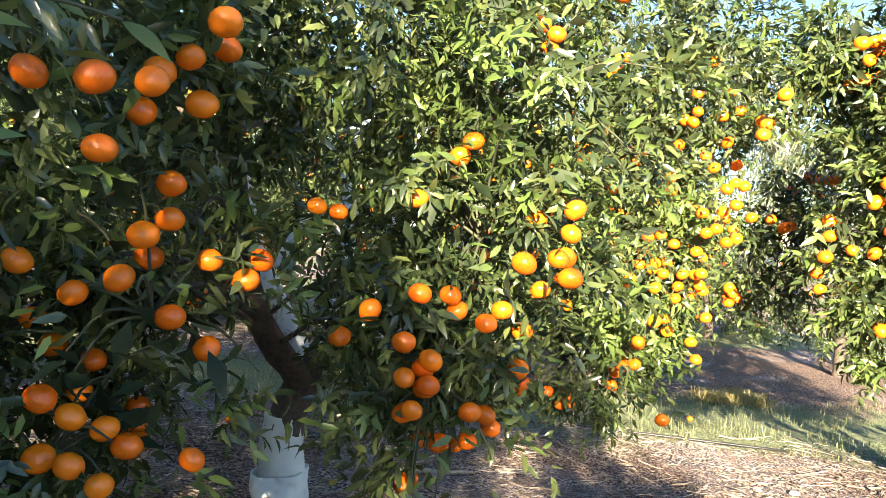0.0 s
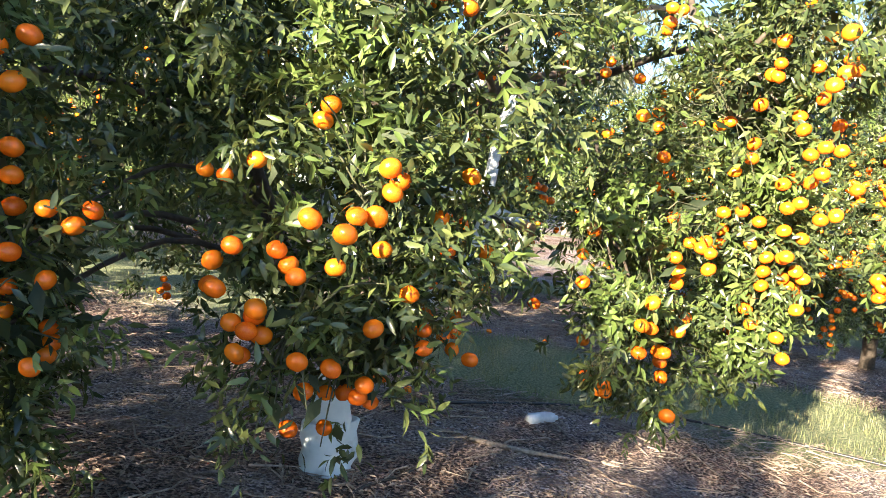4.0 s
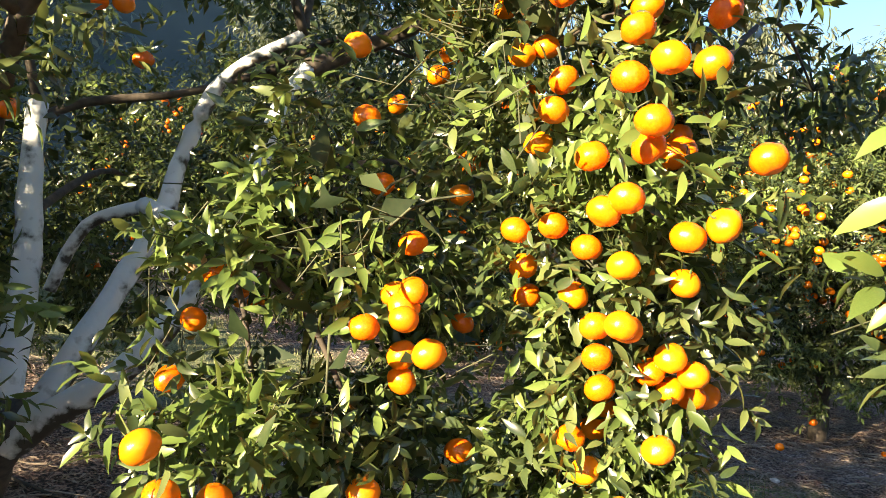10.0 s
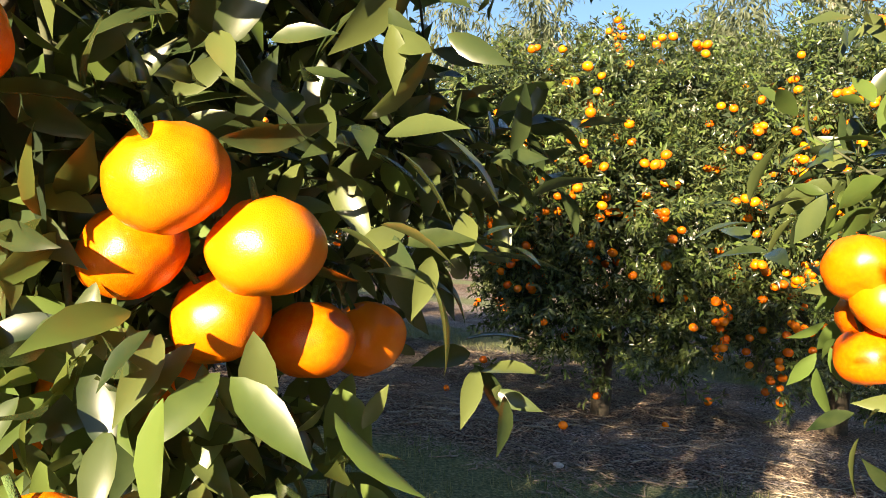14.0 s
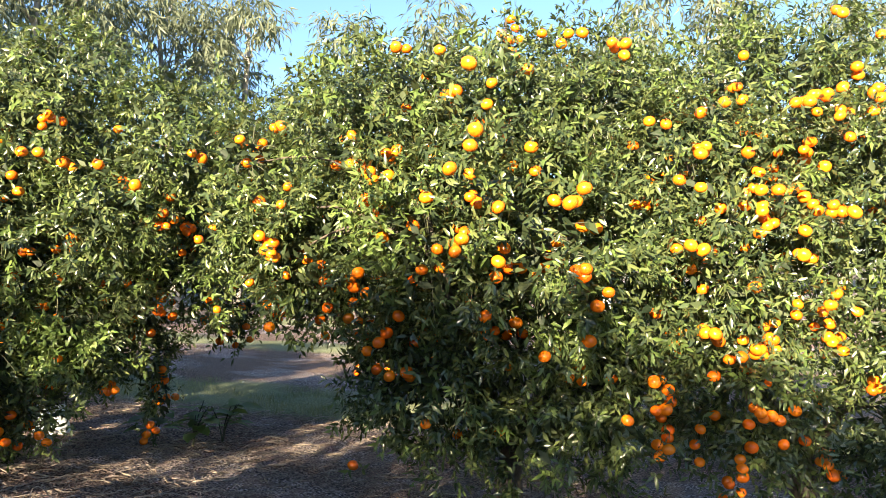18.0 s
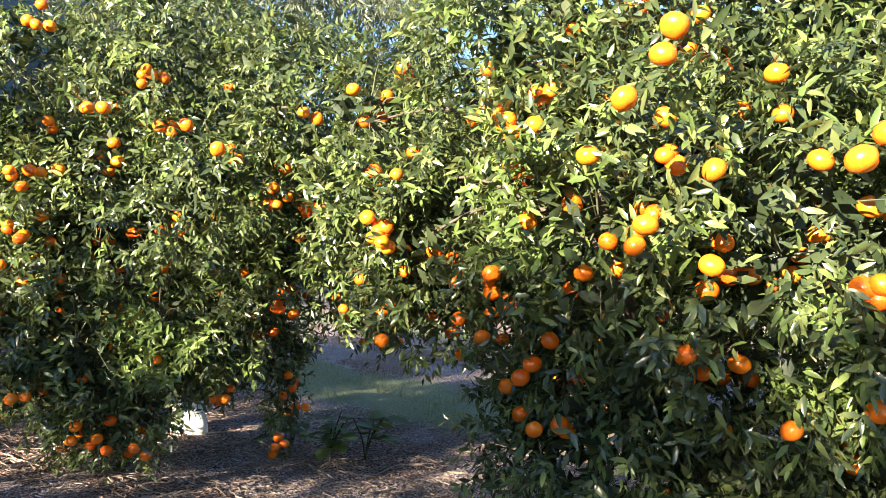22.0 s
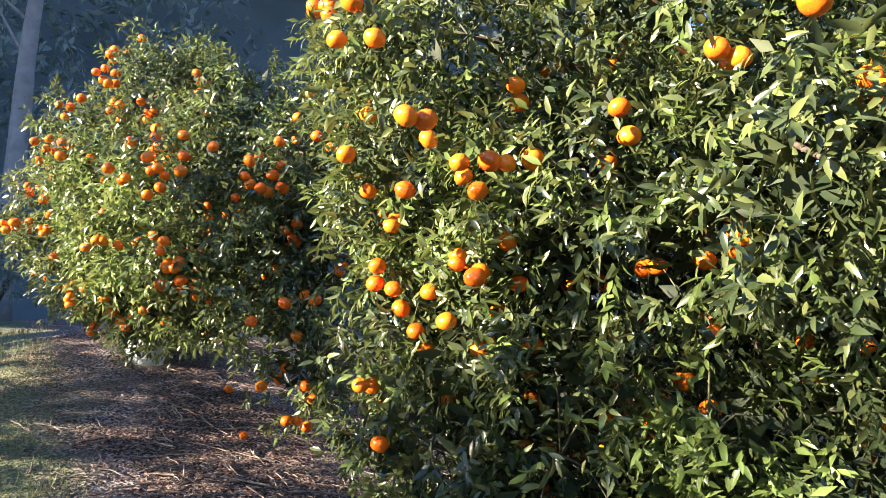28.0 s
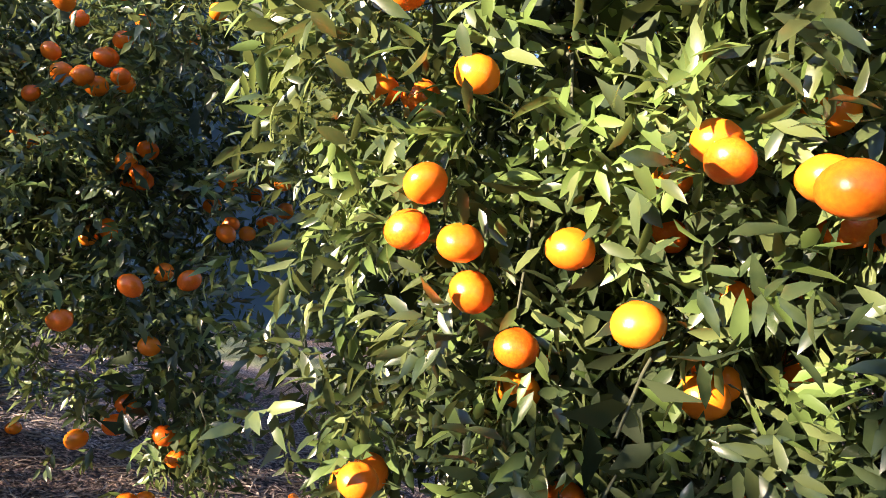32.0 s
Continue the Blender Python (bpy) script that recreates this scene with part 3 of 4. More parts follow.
A_LEFT_FRUIT = [(-1.31, 2.57, 1.58), (-1.24, 2.76, 1.58), (-1.31, 2.75, 1.55), (-1.36, 2.76, 1.52), (-1.28, 2.77, 1.47), (-1.42, 2.58, 1.47), (-1.59, 2.58, 1.46), (-1.52, 2.49, 1.45), (-1.38, 2.81, 1.45), (-1.49, 2.60, 1.36), (-1.31, 2.85, 1.32), (-1.31, 2.85, 1.25), (-1.37, 2.81, 1.22), (-1.57, 2.85, 1.17), (-1.33, 2.92, 1.17), (-1.23, 2.85, 1.17), (-1.12, 2.85, 1.17), (-1.41, 2.81, 1.14), (-1.16, 2.83, 1.13), (-1.48, 2.85, 1.11), (-1.31, 2.83, 1.06), (-1.51, 3.11, 1.03), (-1.23, 2.85, 0.99), (-1.47, 3.12, 0.97), (-1.40, 3.07, 0.94), (-1.53, 2.85, 0.92), (-1.48, 2.85, 0.88), (-1.42, 3.10, 0.87), (-1.42, 2.85, 0.85), (-1.38, 2.85, 0.81), (-1.53, 2.85, 0.81), (-1.30, 3.13, 0.77), (-1.26, 2.83, 0.77)]
A_MID_FRUIT = [(0.83, 4.22, 1.92), (0.58, 4.12, 1.88), (0.70, 3.97, 1.82), (0.16, 3.90, 1.76), (0.12, 3.85, 1.75), (0.16, 4.01, 1.65), (0.76, 3.69, 1.61), (0.92, 3.87, 1.59), (0.80, 4.13, 1.57), (0.01, 3.69, 1.47), (0.80, 3.57, 1.44), (0.82, 3.67, 1.32), (0.98, 3.81, 1.31), (0.89, 3.63, 1.20), (0.82, 3.46, 1.05), (0.06, 3.44, 1.05), (0.99, 3.85, 1.02), (0.88, 3.54, 0.99), (0.88, 3.55, 0.94), (0.57, 3.13, 0.92), (0.57, 3.20, 0.83), (0.33, 3.67, 0.83), (0.63, 3.25, 0.81), (0.99, 3.66, 0.78), (0.83, 3.42, 0.77), (0.62, 3.31, 0.71), (0.74, 3.35, 0.70), (0.76, 3.43, 0.69), (0.81, 3.51, 0.63), (0.67, 3.97, 0.62), (0.84, 3.55, 0.56), (0.65, 3.13, 0.53), (0.70, 5.18, 1.77)]
B_LEFT_FRUIT = [(0.48, 9.31, 2.10), (0.37, 9.39, 2.03), (0.53, 9.36, 2.00), (0.57, 9.63, 1.75), (0.26, 9.61, 1.72), (0.24, 9.78, 1.62), (0.51, 9.59, 1.58), (0.35, 9.77, 1.49), (0.27, 9.81, 1.35), (0.23, 9.86, 1.29), (0.31, 9.86, 1.27), (0.47, 9.84, 1.26)]
B_LEFT_LOW_FRUIT = [(0.32, 9.90, 1.20), (0.56, 9.80, 1.16), (0.39, 9.89, 1.12), (0.38, 9.99, 1.05), (0.15, 9.90, 0.91), (0.45, 10.02, 0.88), (0.35, 9.73, 0.74), (0.32, 9.92, 0.42), (0.39, 9.78, 0.45), (0.45, 9.8, 0.46), (0.5, 9.79, 0.43), (0.69, 9.69, 0.46), (0.75, 9.71, 0.47), (0.58, 9.74, 0.36)]
B_MID_FRUIT = [(0.93, 10.25, 2.07), (0.81, 9.78, 1.94), (0.77, 9.91, 1.92), (1.01, 10.00, 1.79), (0.67, 9.32, 1.74), (0.70, 9.38, 1.74), (1.06, 9.98, 1.70), (0.74, 9.52, 1.64), (0.67, 9.69, 1.63), (0.75, 9.63, 1.57), (0.75, 9.66, 1.32), (0.97, 10.25, 1.31), (0.85, 10.23, 1.30), (0.91, 10.19, 1.30), (0.76, 9.60, 1.30), (0.81, 9.83, 1.29), (0.85, 10.30, 1.21), (1.07, 10.35, 1.20)]
B_MID_LOW_FRUIT = [(1.01, 10.30, 1.12), (0.70, 10.22, 0.97), (0.74, 10.13, 0.88), (0.73, 10.08, 0.72), (0.97, 9.89, 0.53), (0.91, 9.90, 0.19), (0.99, 9.96, 0.15), (1.05, 9.9, 0.2), (1.08, 9.96, 0.12), (0.95, 9.86, 0.28), (1.12, 9.9, 0.3)]
B_RIGHT_FRUIT = [(1.66, 11.06, 1.98), (1.44, 9.85, 1.94), (1.75, 10.95, 1.92), (1.47, 9.52, 1.88), (1.52, 9.55, 1.86), (1.35, 8.92, 1.85), (1.44, 8.86, 1.84), (1.70, 9.17, 1.83), (1.15, 9.79, 1.83), (1.20, 9.71, 1.72), (1.91, 8.88, 1.68), (2.26, 10.37, 1.39), (2.26, 10.29, 1.37), (1.17, 10.05, 1.35), (1.23, 9.95, 1.35)]
B_RIGHT_LOW_FRUIT = [(2.04, 10.36, 1.03), (2.02, 10.45, 1.03), (1.29, 10.11, 0.98), (1.24, 10.25, 0.97), (1.38, 10.00, 0.91), (1.83, 10.23, 0.87), (1.95, 10.28, 0.76), (1.81, 10.37, 0.73), (1.68, 10.34, 0.40), (2.02, 10.84, 0.36), (1.96, 11.20, 0.11), (1.88, 10.78, -0.12), (2.02, 10.44, 0.47), (2.04, 10.5, 0.38), (1.97, 10.54, 0.32), (2.0, 10.6, 0.21), (1.93, 10.68, 0.02), (1.9, 10.72, -0.06), (1.97, 10.7, -0.03)]
C_FRONT_FRUIT = [(3.37, 8.48, 2.45), (3.19, 8.09, 2.33), (3.94, 8.08, 2.27), (3.27, 7.31, 2.04), (4.55, 8.00, 1.86), (3.78, 7.75, 1.78), (3.29, 7.30, 1.76), (3.26, 7.29, 1.69), (3.80, 7.75, 1.66), (4.46, 7.49, 1.60), (3.19, 7.35, 1.60), (3.78, 7.26, 1.52), (3.19, 7.66, 1.51), (3.77, 7.51, 1.49), (3.84, 7.44, 1.48), (3.45, 7.44, 1.45), (3.68, 7.21, 1.45), (3.23, 7.99, 1.40), (3.99, 7.63, 1.38), (4.11, 7.70, 1.37), (4.10, 8.05, 1.32), (3.96, 7.84, 1.31), (3.29, 7.48, 1.31), (4.39, 7.33, 1.27), (3.31, 7.62, 1.26), (4.44, 7.50, 1.26), (4.46, 7.33, 1.25)]
C_FRONT_LOW_FRUIT = [(3.50, 7.56, 1.21), (3.43, 8.14, 1.19), (3.26, 7.95, 1.18), (3.66, 7.79, 1.18), (3.75, 7.84, 1.18), (4.62, 7.63, 1.16), (3.26, 8.10, 1.12), (3.75, 8.58, 1.01), (3.21, 8.20, 0.94), (4.46, 7.71, 0.93), (3.75, 7.91, 0.90), (3.16, 8.26, 0.85), (3.86, 8.06, 0.83), (3.84, 8.22, 0.81), (3.34, 8.33, 0.78), (3.15, 8.42, 0.64), (3.29, 8.27, 0.61), (4.30, 7.89, 0.58), (4.47, 7.75, 0.57), (4.28, 7.72, 0.39), (4.39, 7.54, 0.27), (3.14, 9.00, -0.02), (3.80, 8.23, -0.18)]
C_LEFT_FRUIT = [(2.74, 9.07, 2.05), (2.63, 9.11, 1.98), (2.48, 8.95, 1.97), (2.60, 9.18, 1.96), (2.61, 9.11, 1.88), (2.53, 9.08, 1.85), (2.99, 8.65, 1.79), (2.75, 8.90, 1.69), (3.11, 8.12, 1.35), (2.84, 8.79, 1.25), (3.01, 8.25, 1.17), (2.95, 9.02, 1.09), (3.10, 8.45, 1.06), (2.95, 8.77, 0.97), (3.01, 8.49, 0.92), (2.94, 8.96, 0.89), (3.12, 8.27, 0.80), (3.10, 8.44, 0.74)]
D_FRUIT = [(-1.07, 10.96, 2.31), (-0.91, 10.62, 2.08), (-0.79, 10.27, 1.90), (-2.25, 11.52, 1.78), (-1.78, 10.67, 1.53), (-0.93, 11.19, 1.52), (-0.85, 10.81, 1.26), (-0.64, 10.63, 1.23), (-0.73, 10.50, 1.21), (-0.81, 10.35, 1.12), (-0.80, 10.69, 1.04), (-0.92, 10.76, 0.86), (-0.94, 10.74, 0.80), (-1.03, 10.69, 0.76), (-0.84, 10.85, 0.54)]
E_FRUIT = [(5.10, 7.37, 2.00), (5.12, 7.30, 1.99), (4.68, 7.57, 1.76), (4.83, 7.42, 1.74), (4.98, 7.61, 1.56), (4.90, 7.30, 1.54), (4.82, 7.33, 1.54), (4.88, 7.39, 1.47), (5.08, 7.03, 1.41), (5.09, 7.33, 1.34), (5.05, 7.71, 1.27), (4.73, 7.67, 1.05), (5.11, 7.21, 0.97), (5.24, 7.70, 0.85), (4.69, 7.64, 0.82), (4.83, 7.60, 0.68), (4.78, 7.66, 0.59), (5.10, 7.44, 0.42), (4.86, 7.76, 0.36), (4.81, 8.34, -0.28)]
G_FRUIT = [(2.41, 10.27, 1.57), (2.96, 10.59, 0.85), (2.90, 10.65, 0.83), (2.95, 10.85, 0.79), (2.62, 11.25, 0.55), (2.5, 11.1, 0.72), (2.56, 11.05, 0.85), (2.45, 11.1, 0.95), (2.66, 11.0, 0.9), (2.7, 11.1, 0.72), (2.6, 11.0, 1.08), (2.48, 11.15, 0.6), (2.74, 11.2, 0.6), (2.55, 11.0, 0.68)]

A_LIMBS = [
    ([(-0.43, 4.22, 0.36), (-0.40, 4.21, 0.46), (-0.36, 4.19, 0.55), (-0.24, 4.13, 0.70)], 0.088, 0.07, "bark"),
    ([(-0.44, 4.22, -0.05), (-0.44, 4.22, 0.2), (-0.42, 4.22, 0.42)], 0.098, 0.088, "white"),
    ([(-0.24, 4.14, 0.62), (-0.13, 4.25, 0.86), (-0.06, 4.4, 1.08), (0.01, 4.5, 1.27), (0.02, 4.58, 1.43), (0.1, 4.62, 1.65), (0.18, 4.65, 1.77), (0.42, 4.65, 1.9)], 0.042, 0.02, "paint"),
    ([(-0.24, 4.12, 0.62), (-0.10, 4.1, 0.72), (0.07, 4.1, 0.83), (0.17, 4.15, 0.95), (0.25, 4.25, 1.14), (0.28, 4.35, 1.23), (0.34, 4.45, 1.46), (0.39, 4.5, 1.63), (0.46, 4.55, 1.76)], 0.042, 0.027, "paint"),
    ([(0.46, 4.55, 1.76), (0.6, 4.6, 1.83), (0.85, 4.4, 1.88), (1.05, 4.0, 1.95), (1.15, 3.6, 1.88)], 0.031, 0.014, "bark"),
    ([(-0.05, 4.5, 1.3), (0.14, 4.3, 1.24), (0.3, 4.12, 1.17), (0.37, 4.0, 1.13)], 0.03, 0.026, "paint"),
    ([(0.37, 4.0, 1.13), (0.395, 3.955, 1.115)], 0.027, 0.027, "cut"),
    ([(0.502, 3.522, 1.155), (0.57, 3.62, 1.16), (0.68, 3.85, 1.3), (0.72, 4.1, 1.55)], 0.019, 0.009, "bark"),
    ([(0.485, 3.505, 1.153), (0.504, 3.524, 1.155)], 0.019, 0.019, "cut"),
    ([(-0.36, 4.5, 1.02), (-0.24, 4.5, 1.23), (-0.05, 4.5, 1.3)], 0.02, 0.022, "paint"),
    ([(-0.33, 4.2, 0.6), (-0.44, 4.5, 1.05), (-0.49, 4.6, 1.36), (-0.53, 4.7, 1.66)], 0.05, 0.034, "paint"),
    ([(-0.525, 4.69, 1.6), (-0.4, 4.78, 1.68), (-0.1, 4.9, 1.74), (0.2, 5.0, 1.85)], 0.02, 0.012, "bark"),
    ([(-0.36, 4.18, 0.55), (-0.62, 4.05, 0.85), (-0.73, 3.95, 1.14), (-0.9, 3.7, 1.6), (-1.1, 3.4, 2.0)], 0.06, 0.025, "bark"),
    ([(-0.30, 4.15, 0.6), (-0.2, 3.9, 1.1), (0.1, 3.6, 1.64), (0.22, 3.7, 1.72), (0.54, 3.9, 1.8)], 0.03, 0.012, "bark"),
    ([(0.58, 3.72, 1.99), (0.75, 3.72, 2.05), (0.90, 3.72, 2.04), (1.12, 3.72, 1.95), (1.30, 3.72, 1.80), (1.42, 3.72, 1.66), (1.51, 3.72, 1.52), (1.22, 3.7, 1.2)], 0.011, 0.005, "pale"),
]
A_LOBES = [
    (-0.42, 2.98, 1.22, 0.42, 0.36, 0.50, 1.3, 1), (-0.45, 3.06, 0.76, 0.25, 0.25, 0.32, 1.2, 1), (-0.15, 3.1, 1.68, 0.55, 0.45, 0.42, 1.0, 1), (-0.75, 3.3, 1.95, 0.6, 0.5, 0.5, 1.0, 1),
    (-1.5, 3.0, 0.75, 0.34, 0.28, 0.42, 1.5, 1), (-1.95, 3.7, 0.8, 0.5, 0.4, 0.55, 1.2), (-0.62, 2.92, 0.85, 0.24, 0.2, 0.3, 1.6, 1),
    (-1.6, 3.05, 1.75, 0.5, 0.5, 0.75, 1.1, 1), (-1.72, 3.2, 0.85, 0.42, 0.4, 0.6, 1.1, 1), (-1.32, 2.92, 1.05, 0.24, 0.2, 0.4, 1.2, 1), (-2.1, 3.4, 1.3, 0.5, 0.6, 0.9),
    (0.74, 3.6, 1.12, 0.28, 0.24, 0.42, 2.5, 2), (0.82, 3.68, 0.68, 0.24, 0.22, 0.34, 1.8, 2), (0.62, 3.5, 0.85, 0.16, 0.18, 0.32, 1.6, 2),
    (1.17, 3.70, 1.62, 0.26, 0.26, 0.36, 2.6, 2), (1.26, 3.64, 1.15, 0.2, 0.17, 0.33, 3.6, 2), (1.26, 3.72, 0.78, 0.17, 0.17, 0.28, 3.0, 2), (0.95, 4.1, 1.3, 0.22, 0.24, 0.5, 1.2, 1), (1.42, 3.86, 1.6, 0.13, 0.15, 0.2, 2.2, 2), (2.01, 4.4, 1.68, 0.18, 0.16, 0.16, 2.0, 1),
    (0.1, 3.65, 2.25, 0.55, 0.5, 0.36, 0.8, 1), (1.0, 3.85, 2.15, 0.4, 0.4, 0.4, 0.9, 1), (1.38, 3.5, 2.05, 0.28, 0.26, 0.42, 1.9, 1), (-0.65, 4.4, 2.52, 0.7, 0.6, 0.42, 1.3), (0.45, 4.9, 2.32, 0.6, 0.5, 0.33, 0.6), (0.2, 4.3, 2.5, 0.6, 0.5, 0.3, 0.6), (1.47, 3.78, 1.05, 0.06, 0.08, 0.13, 3.0, 2), (0.75, 5.15, 1.95, 0.5, 0.35, 0.4, 0.8),
    (0.1, 5.85, 1.65, 0.8, 0.4, 0.5, 0.75), (0.75, 5.55, 1.6, 0.4, 0.4, 0.4, 1.0), (-0.5, 5.75, 1.25, 0.7, 0.4, 0.5, 0.75), (0.45, 5.95, 1.15, 0.6, 0.35, 0.45, 0.75), (-1.2, 5.9, 1.0, 0.6, 0.4, 0.5, 0.75), (-1.0, 5.5, 1.6, 0.6, 0.6, 0.8), (-1.5, 4.4, 1.7, 0.6, 0.7, 0.8), (-0.95, 3.5, 1.7, 0.3, 0.4, 0.4, 1.0, 1), (-0.1, 3.45, 1.15, 0.2, 0.2, 0.45, 1.0, 1), (-0.3, 3.6, 1.0, 0.26, 0.25, 0.42, 1.4, 1),
]
tree_a = citrus("mandarin_tree", (-0.44, 4.22), "large mandarin tree with whitewashed limbs and a pale trunk guard", A_LIMBS, A_LOBES, 18500, fine=False, fruit_dia=0.058, pick=(1.3, 3.4, 1.25, 0.34, 170), fruits=A_FRONT_FRUIT + A_FRONT_LOW_FRUIT + A_LEFT_FRUIT + A_MID_FRUIT, near_list=A_HANG_FRUIT + A_HANG_LOW_FRUIT, extra=110, seed=11, inner=0.45, bright=[(1.3, 3.42, 1.4, 0.2), (1.2, 3.55, 0.62, 0.16), (0.78, 3.3, 0.42, 0.18), (0.74, 3.45, 1.15, 0.27), (0.66, 3.35, 0.85, 0.16), (-0.45, 2.85, 1.55, 0.2)])
# a shoot reaching out over the path, in the pale leaf colour
_o = Vector(tree_a.location)
V, F = tube(spline([(-1.75, 2.75, 1.62), (-1.86, 2.3, 1.5), (-1.78, 2.1, 1.4), (-1.66, 2.1, 1.45), (-1.575, 2.085, 1.442)], 5), 0.004, 0.0015, 6)
part("branch", tri_mesh("branch", [Vector(v) - _o for v in V], F, [TWIG]), tree_a)
for p, d in (((-1.70, 2.1, 1.425), (0.95, -0.1, 0.06)), ((-1.576, 2.085, 1.44), (0.75, -0.1, -0.45)), ((-1.70, 2.11, 1.325), (0.95, -0.1, 0.2)), ((-1.71, 2.11, 1.315), (0.95, -0.1, 0.06)), ((-1.85, 2.15, 1.4), (0.1, 0.3, -0.6))):
    single_leaf(tree_a, Vector(p) - _o, d, (-0.3, -0.75, 0.6), 0.055, LEAF_NEW_LIT)


def plain_limbs(x, y, lobes, rng, h=0.55, r=0.085):
    z = gz(x, y)
    out = [([(x, y, z - 0.05), (x + 0.02, y, z + 0.25), (x + 0.05, y + 0.03, z + h)], r, r * 0.85, "bark")]
    top = (x + 0.05, y + 0.03, z + h - 0.06)
    for k in range(4):
        a = k * 1.57 + rng.random()
        out.append(([top, (x + 0.35 * math.cos(a), y + 0.35 * math.sin(a), z + h + 0.4), (x + 0.75 * math.cos(a), y + 0.75 * math.sin(a), z + h + 1.1)], r * 0.55, 0.018, "bark"))
    return out


def plain_tree(base, label, lobes, shoots, extra, seed, leaf=0.062, fine=False, limbs=(), **more):
    rng = np.random.default_rng(seed)
    return citrus("mandarin_tree", base, label, plain_limbs(*base, lobes, rng) + list(limbs), lobes, shoots, extra=extra, seed=seed, leaf=leaf, fine=fine, **more)


# tree whose hanging branch brushes the gap in the row
R_LOBES = [(2.7, 2.3, 1.5, 0.8, 0.8, 1.0), (2.1, 2.5, 1.3, 0.4, 0.4, 0.6), (2.25, 3.6, 1.2, 0.22, 0.25, 0.45), (2.06, 3.66, 1.05, 0.1, 0.1, 0.24, 2.5, 2), (1.78, 2.72, 1.75, 0.28, 0.26, 0.6, 2.4, 1), (1.76, 2.8, 1.0, 0.2, 0.2, 0.36, 2.2, 1), (1.64, 2.96, 1.24, 0.06, 0.07, 0.12, 5.0, 2), (1.7, 3.05, 2.0, 0.2, 0.2, 0.36, 2.0, 1), (3.3, 2.0, 1.5, 0.7, 0.8, 1.0), (2.8, 3.2, 1.6, 0.5, 0.5, 0.7)]
tree_r = plain_tree((2.85, 2.2), "mandarin tree with branches reaching into the gap of the row", R_LOBES, 7500, 150, 21, face=(-0.85, -0.5, 0.05), near_list=[(1.49, 2.96, 1.18, 0.066), (1.60, 3.0, 1.27, 0.064), (1.63, 3.02, 1.34, 0.064), (1.11, 2.97, 1.83, 0.062), (1.31, 3.18, 1.76, 0.062), (1.21, 3.1, 1.73, 0.062), (1.15, 3.08, 1.68, 0.062), (1.62, 3.06, 1.1, 0.06), (1.58, 3.02, 1.03, 0.058), (1.92, 3.68, 0.96, 0.066), (1.95, 3.7, 0.88, 0.064)], fruits=[(1.5, 2.72, 1.9), (1.53, 2.66, 1.84), (1.52, 2.7, 1.78), (1.56, 2.62, 1.95), (1.55, 2.6, 1.7), (1.54, 2.74, 1.5), (1.6, 2.66, 1.35), (1.6, 2.74, 1.3), (1.56, 2.8, 1.42), (1.62, 2.7, 0.95), (1.6, 2.76, 0.88), (1.66, 2.62, 2.15)])

# a spray of large leaves reaching from it into the gap
_o = Vector(tree_r.location)
V, F = tube(spline([(1.78, 3.0, 1.5), (1.66, 3.03, 1.36), (1.56, 3.05, 1.25), (1.54, 3.06, 1.05)], 5), 0.004, 0.002, 6)
part("branch", tri_mesh("branch", [Vector(v) - _o for v in V], F, [TWIG]), tree_r)
for a, b in (
    ((1.472, 2.988, 1.342), (1.419, 2.979, 1.308)),
    ((1.484, 3.004, 1.346), (1.476, 2.973, 1.298)),
    ((1.504, 3.030, 1.284), (1.533, 2.970, 1.234)),
    ((1.489, 2.995, 1.264), (1.420, 3.036, 1.225)),
    ((1.480, 3.026, 1.179), (1.409, 2.994, 1.203)),
    ((1.488, 3.044, 1.162), (1.429, 3.001, 1.133)),
    ((1.484, 3.001, 1.151), (1.450, 3.007, 1.114)),
    ((1.495, 3.018, 1.164), (1.536, 2.985, 1.126)),
    ((1.543, 3.015, 1.124), (1.459, 2.972, 1.127)),
    ((1.501, 2.982, 1.311), (1.515, 2.946, 1.334)),
    ((1.548, 2.992, 1.170), (1.546, 2.964, 1.214)),
    ((1.525, 3.026, 1.216), (1.525, 2.993, 1.162)),
):
    a, b = Vector(a), Vector(b)
    single_leaf(tree_r, a - _o, b - a, (-0.45, -0.8, 0.45), (b - a).length, LEAF_NEW_LIT)

C_LOBES = [
    (3.3, 8.6, 0.62, 0.28, 0.3, 0.45), (2.95, 9.0, 1.08, 0.28, 0.3, 0.3), (3.35, 8.1, 1.35, 0.45, 0.45, 0.55, 1.1, 1), (3.85, 7.85, 1.25, 0.5, 0.5, 0.6, 1.1, 1), (4.35, 7.9, 1.1, 0.4, 0.4, 0.6), (3.5, 8.25, 0.6, 0.36, 0.34, 0.52, 1.0, 1), (3.95, 8.15, 0.42, 0.36, 0.34, 0.5), (4.38, 8.0, 0.42, 0.28, 0.32, 0.48),
    (3.3, 8.6, 1.98, 0.6, 0.55, 0.5, 1.2), (3.95, 8.4, 2.05, 0.6, 0.55, 0.5, 1.2), (4.5, 8.4, 2.05, 0.55, 0.5, 0.6, 1.2), (2.95, 8.85, 1.35, 0.35, 0.38, 0.5, 1.0, 1), (4.1, 9.2, 1.5, 0.8, 0.6, 0.8), (4.27, 9.02, 2.6, 0.18, 0.18, 0.28, 0.8), (2.5, 9.0, 1.4, 0.2, 0.2, 0.3, 1.6, 1), (2.55, 9.08, 1.85, 0.22, 0.22, 0.32, 1.4, 1), (2.74, 8.87, 1.27, 0.24, 0.24, 0.36, 1.4, 1),
]
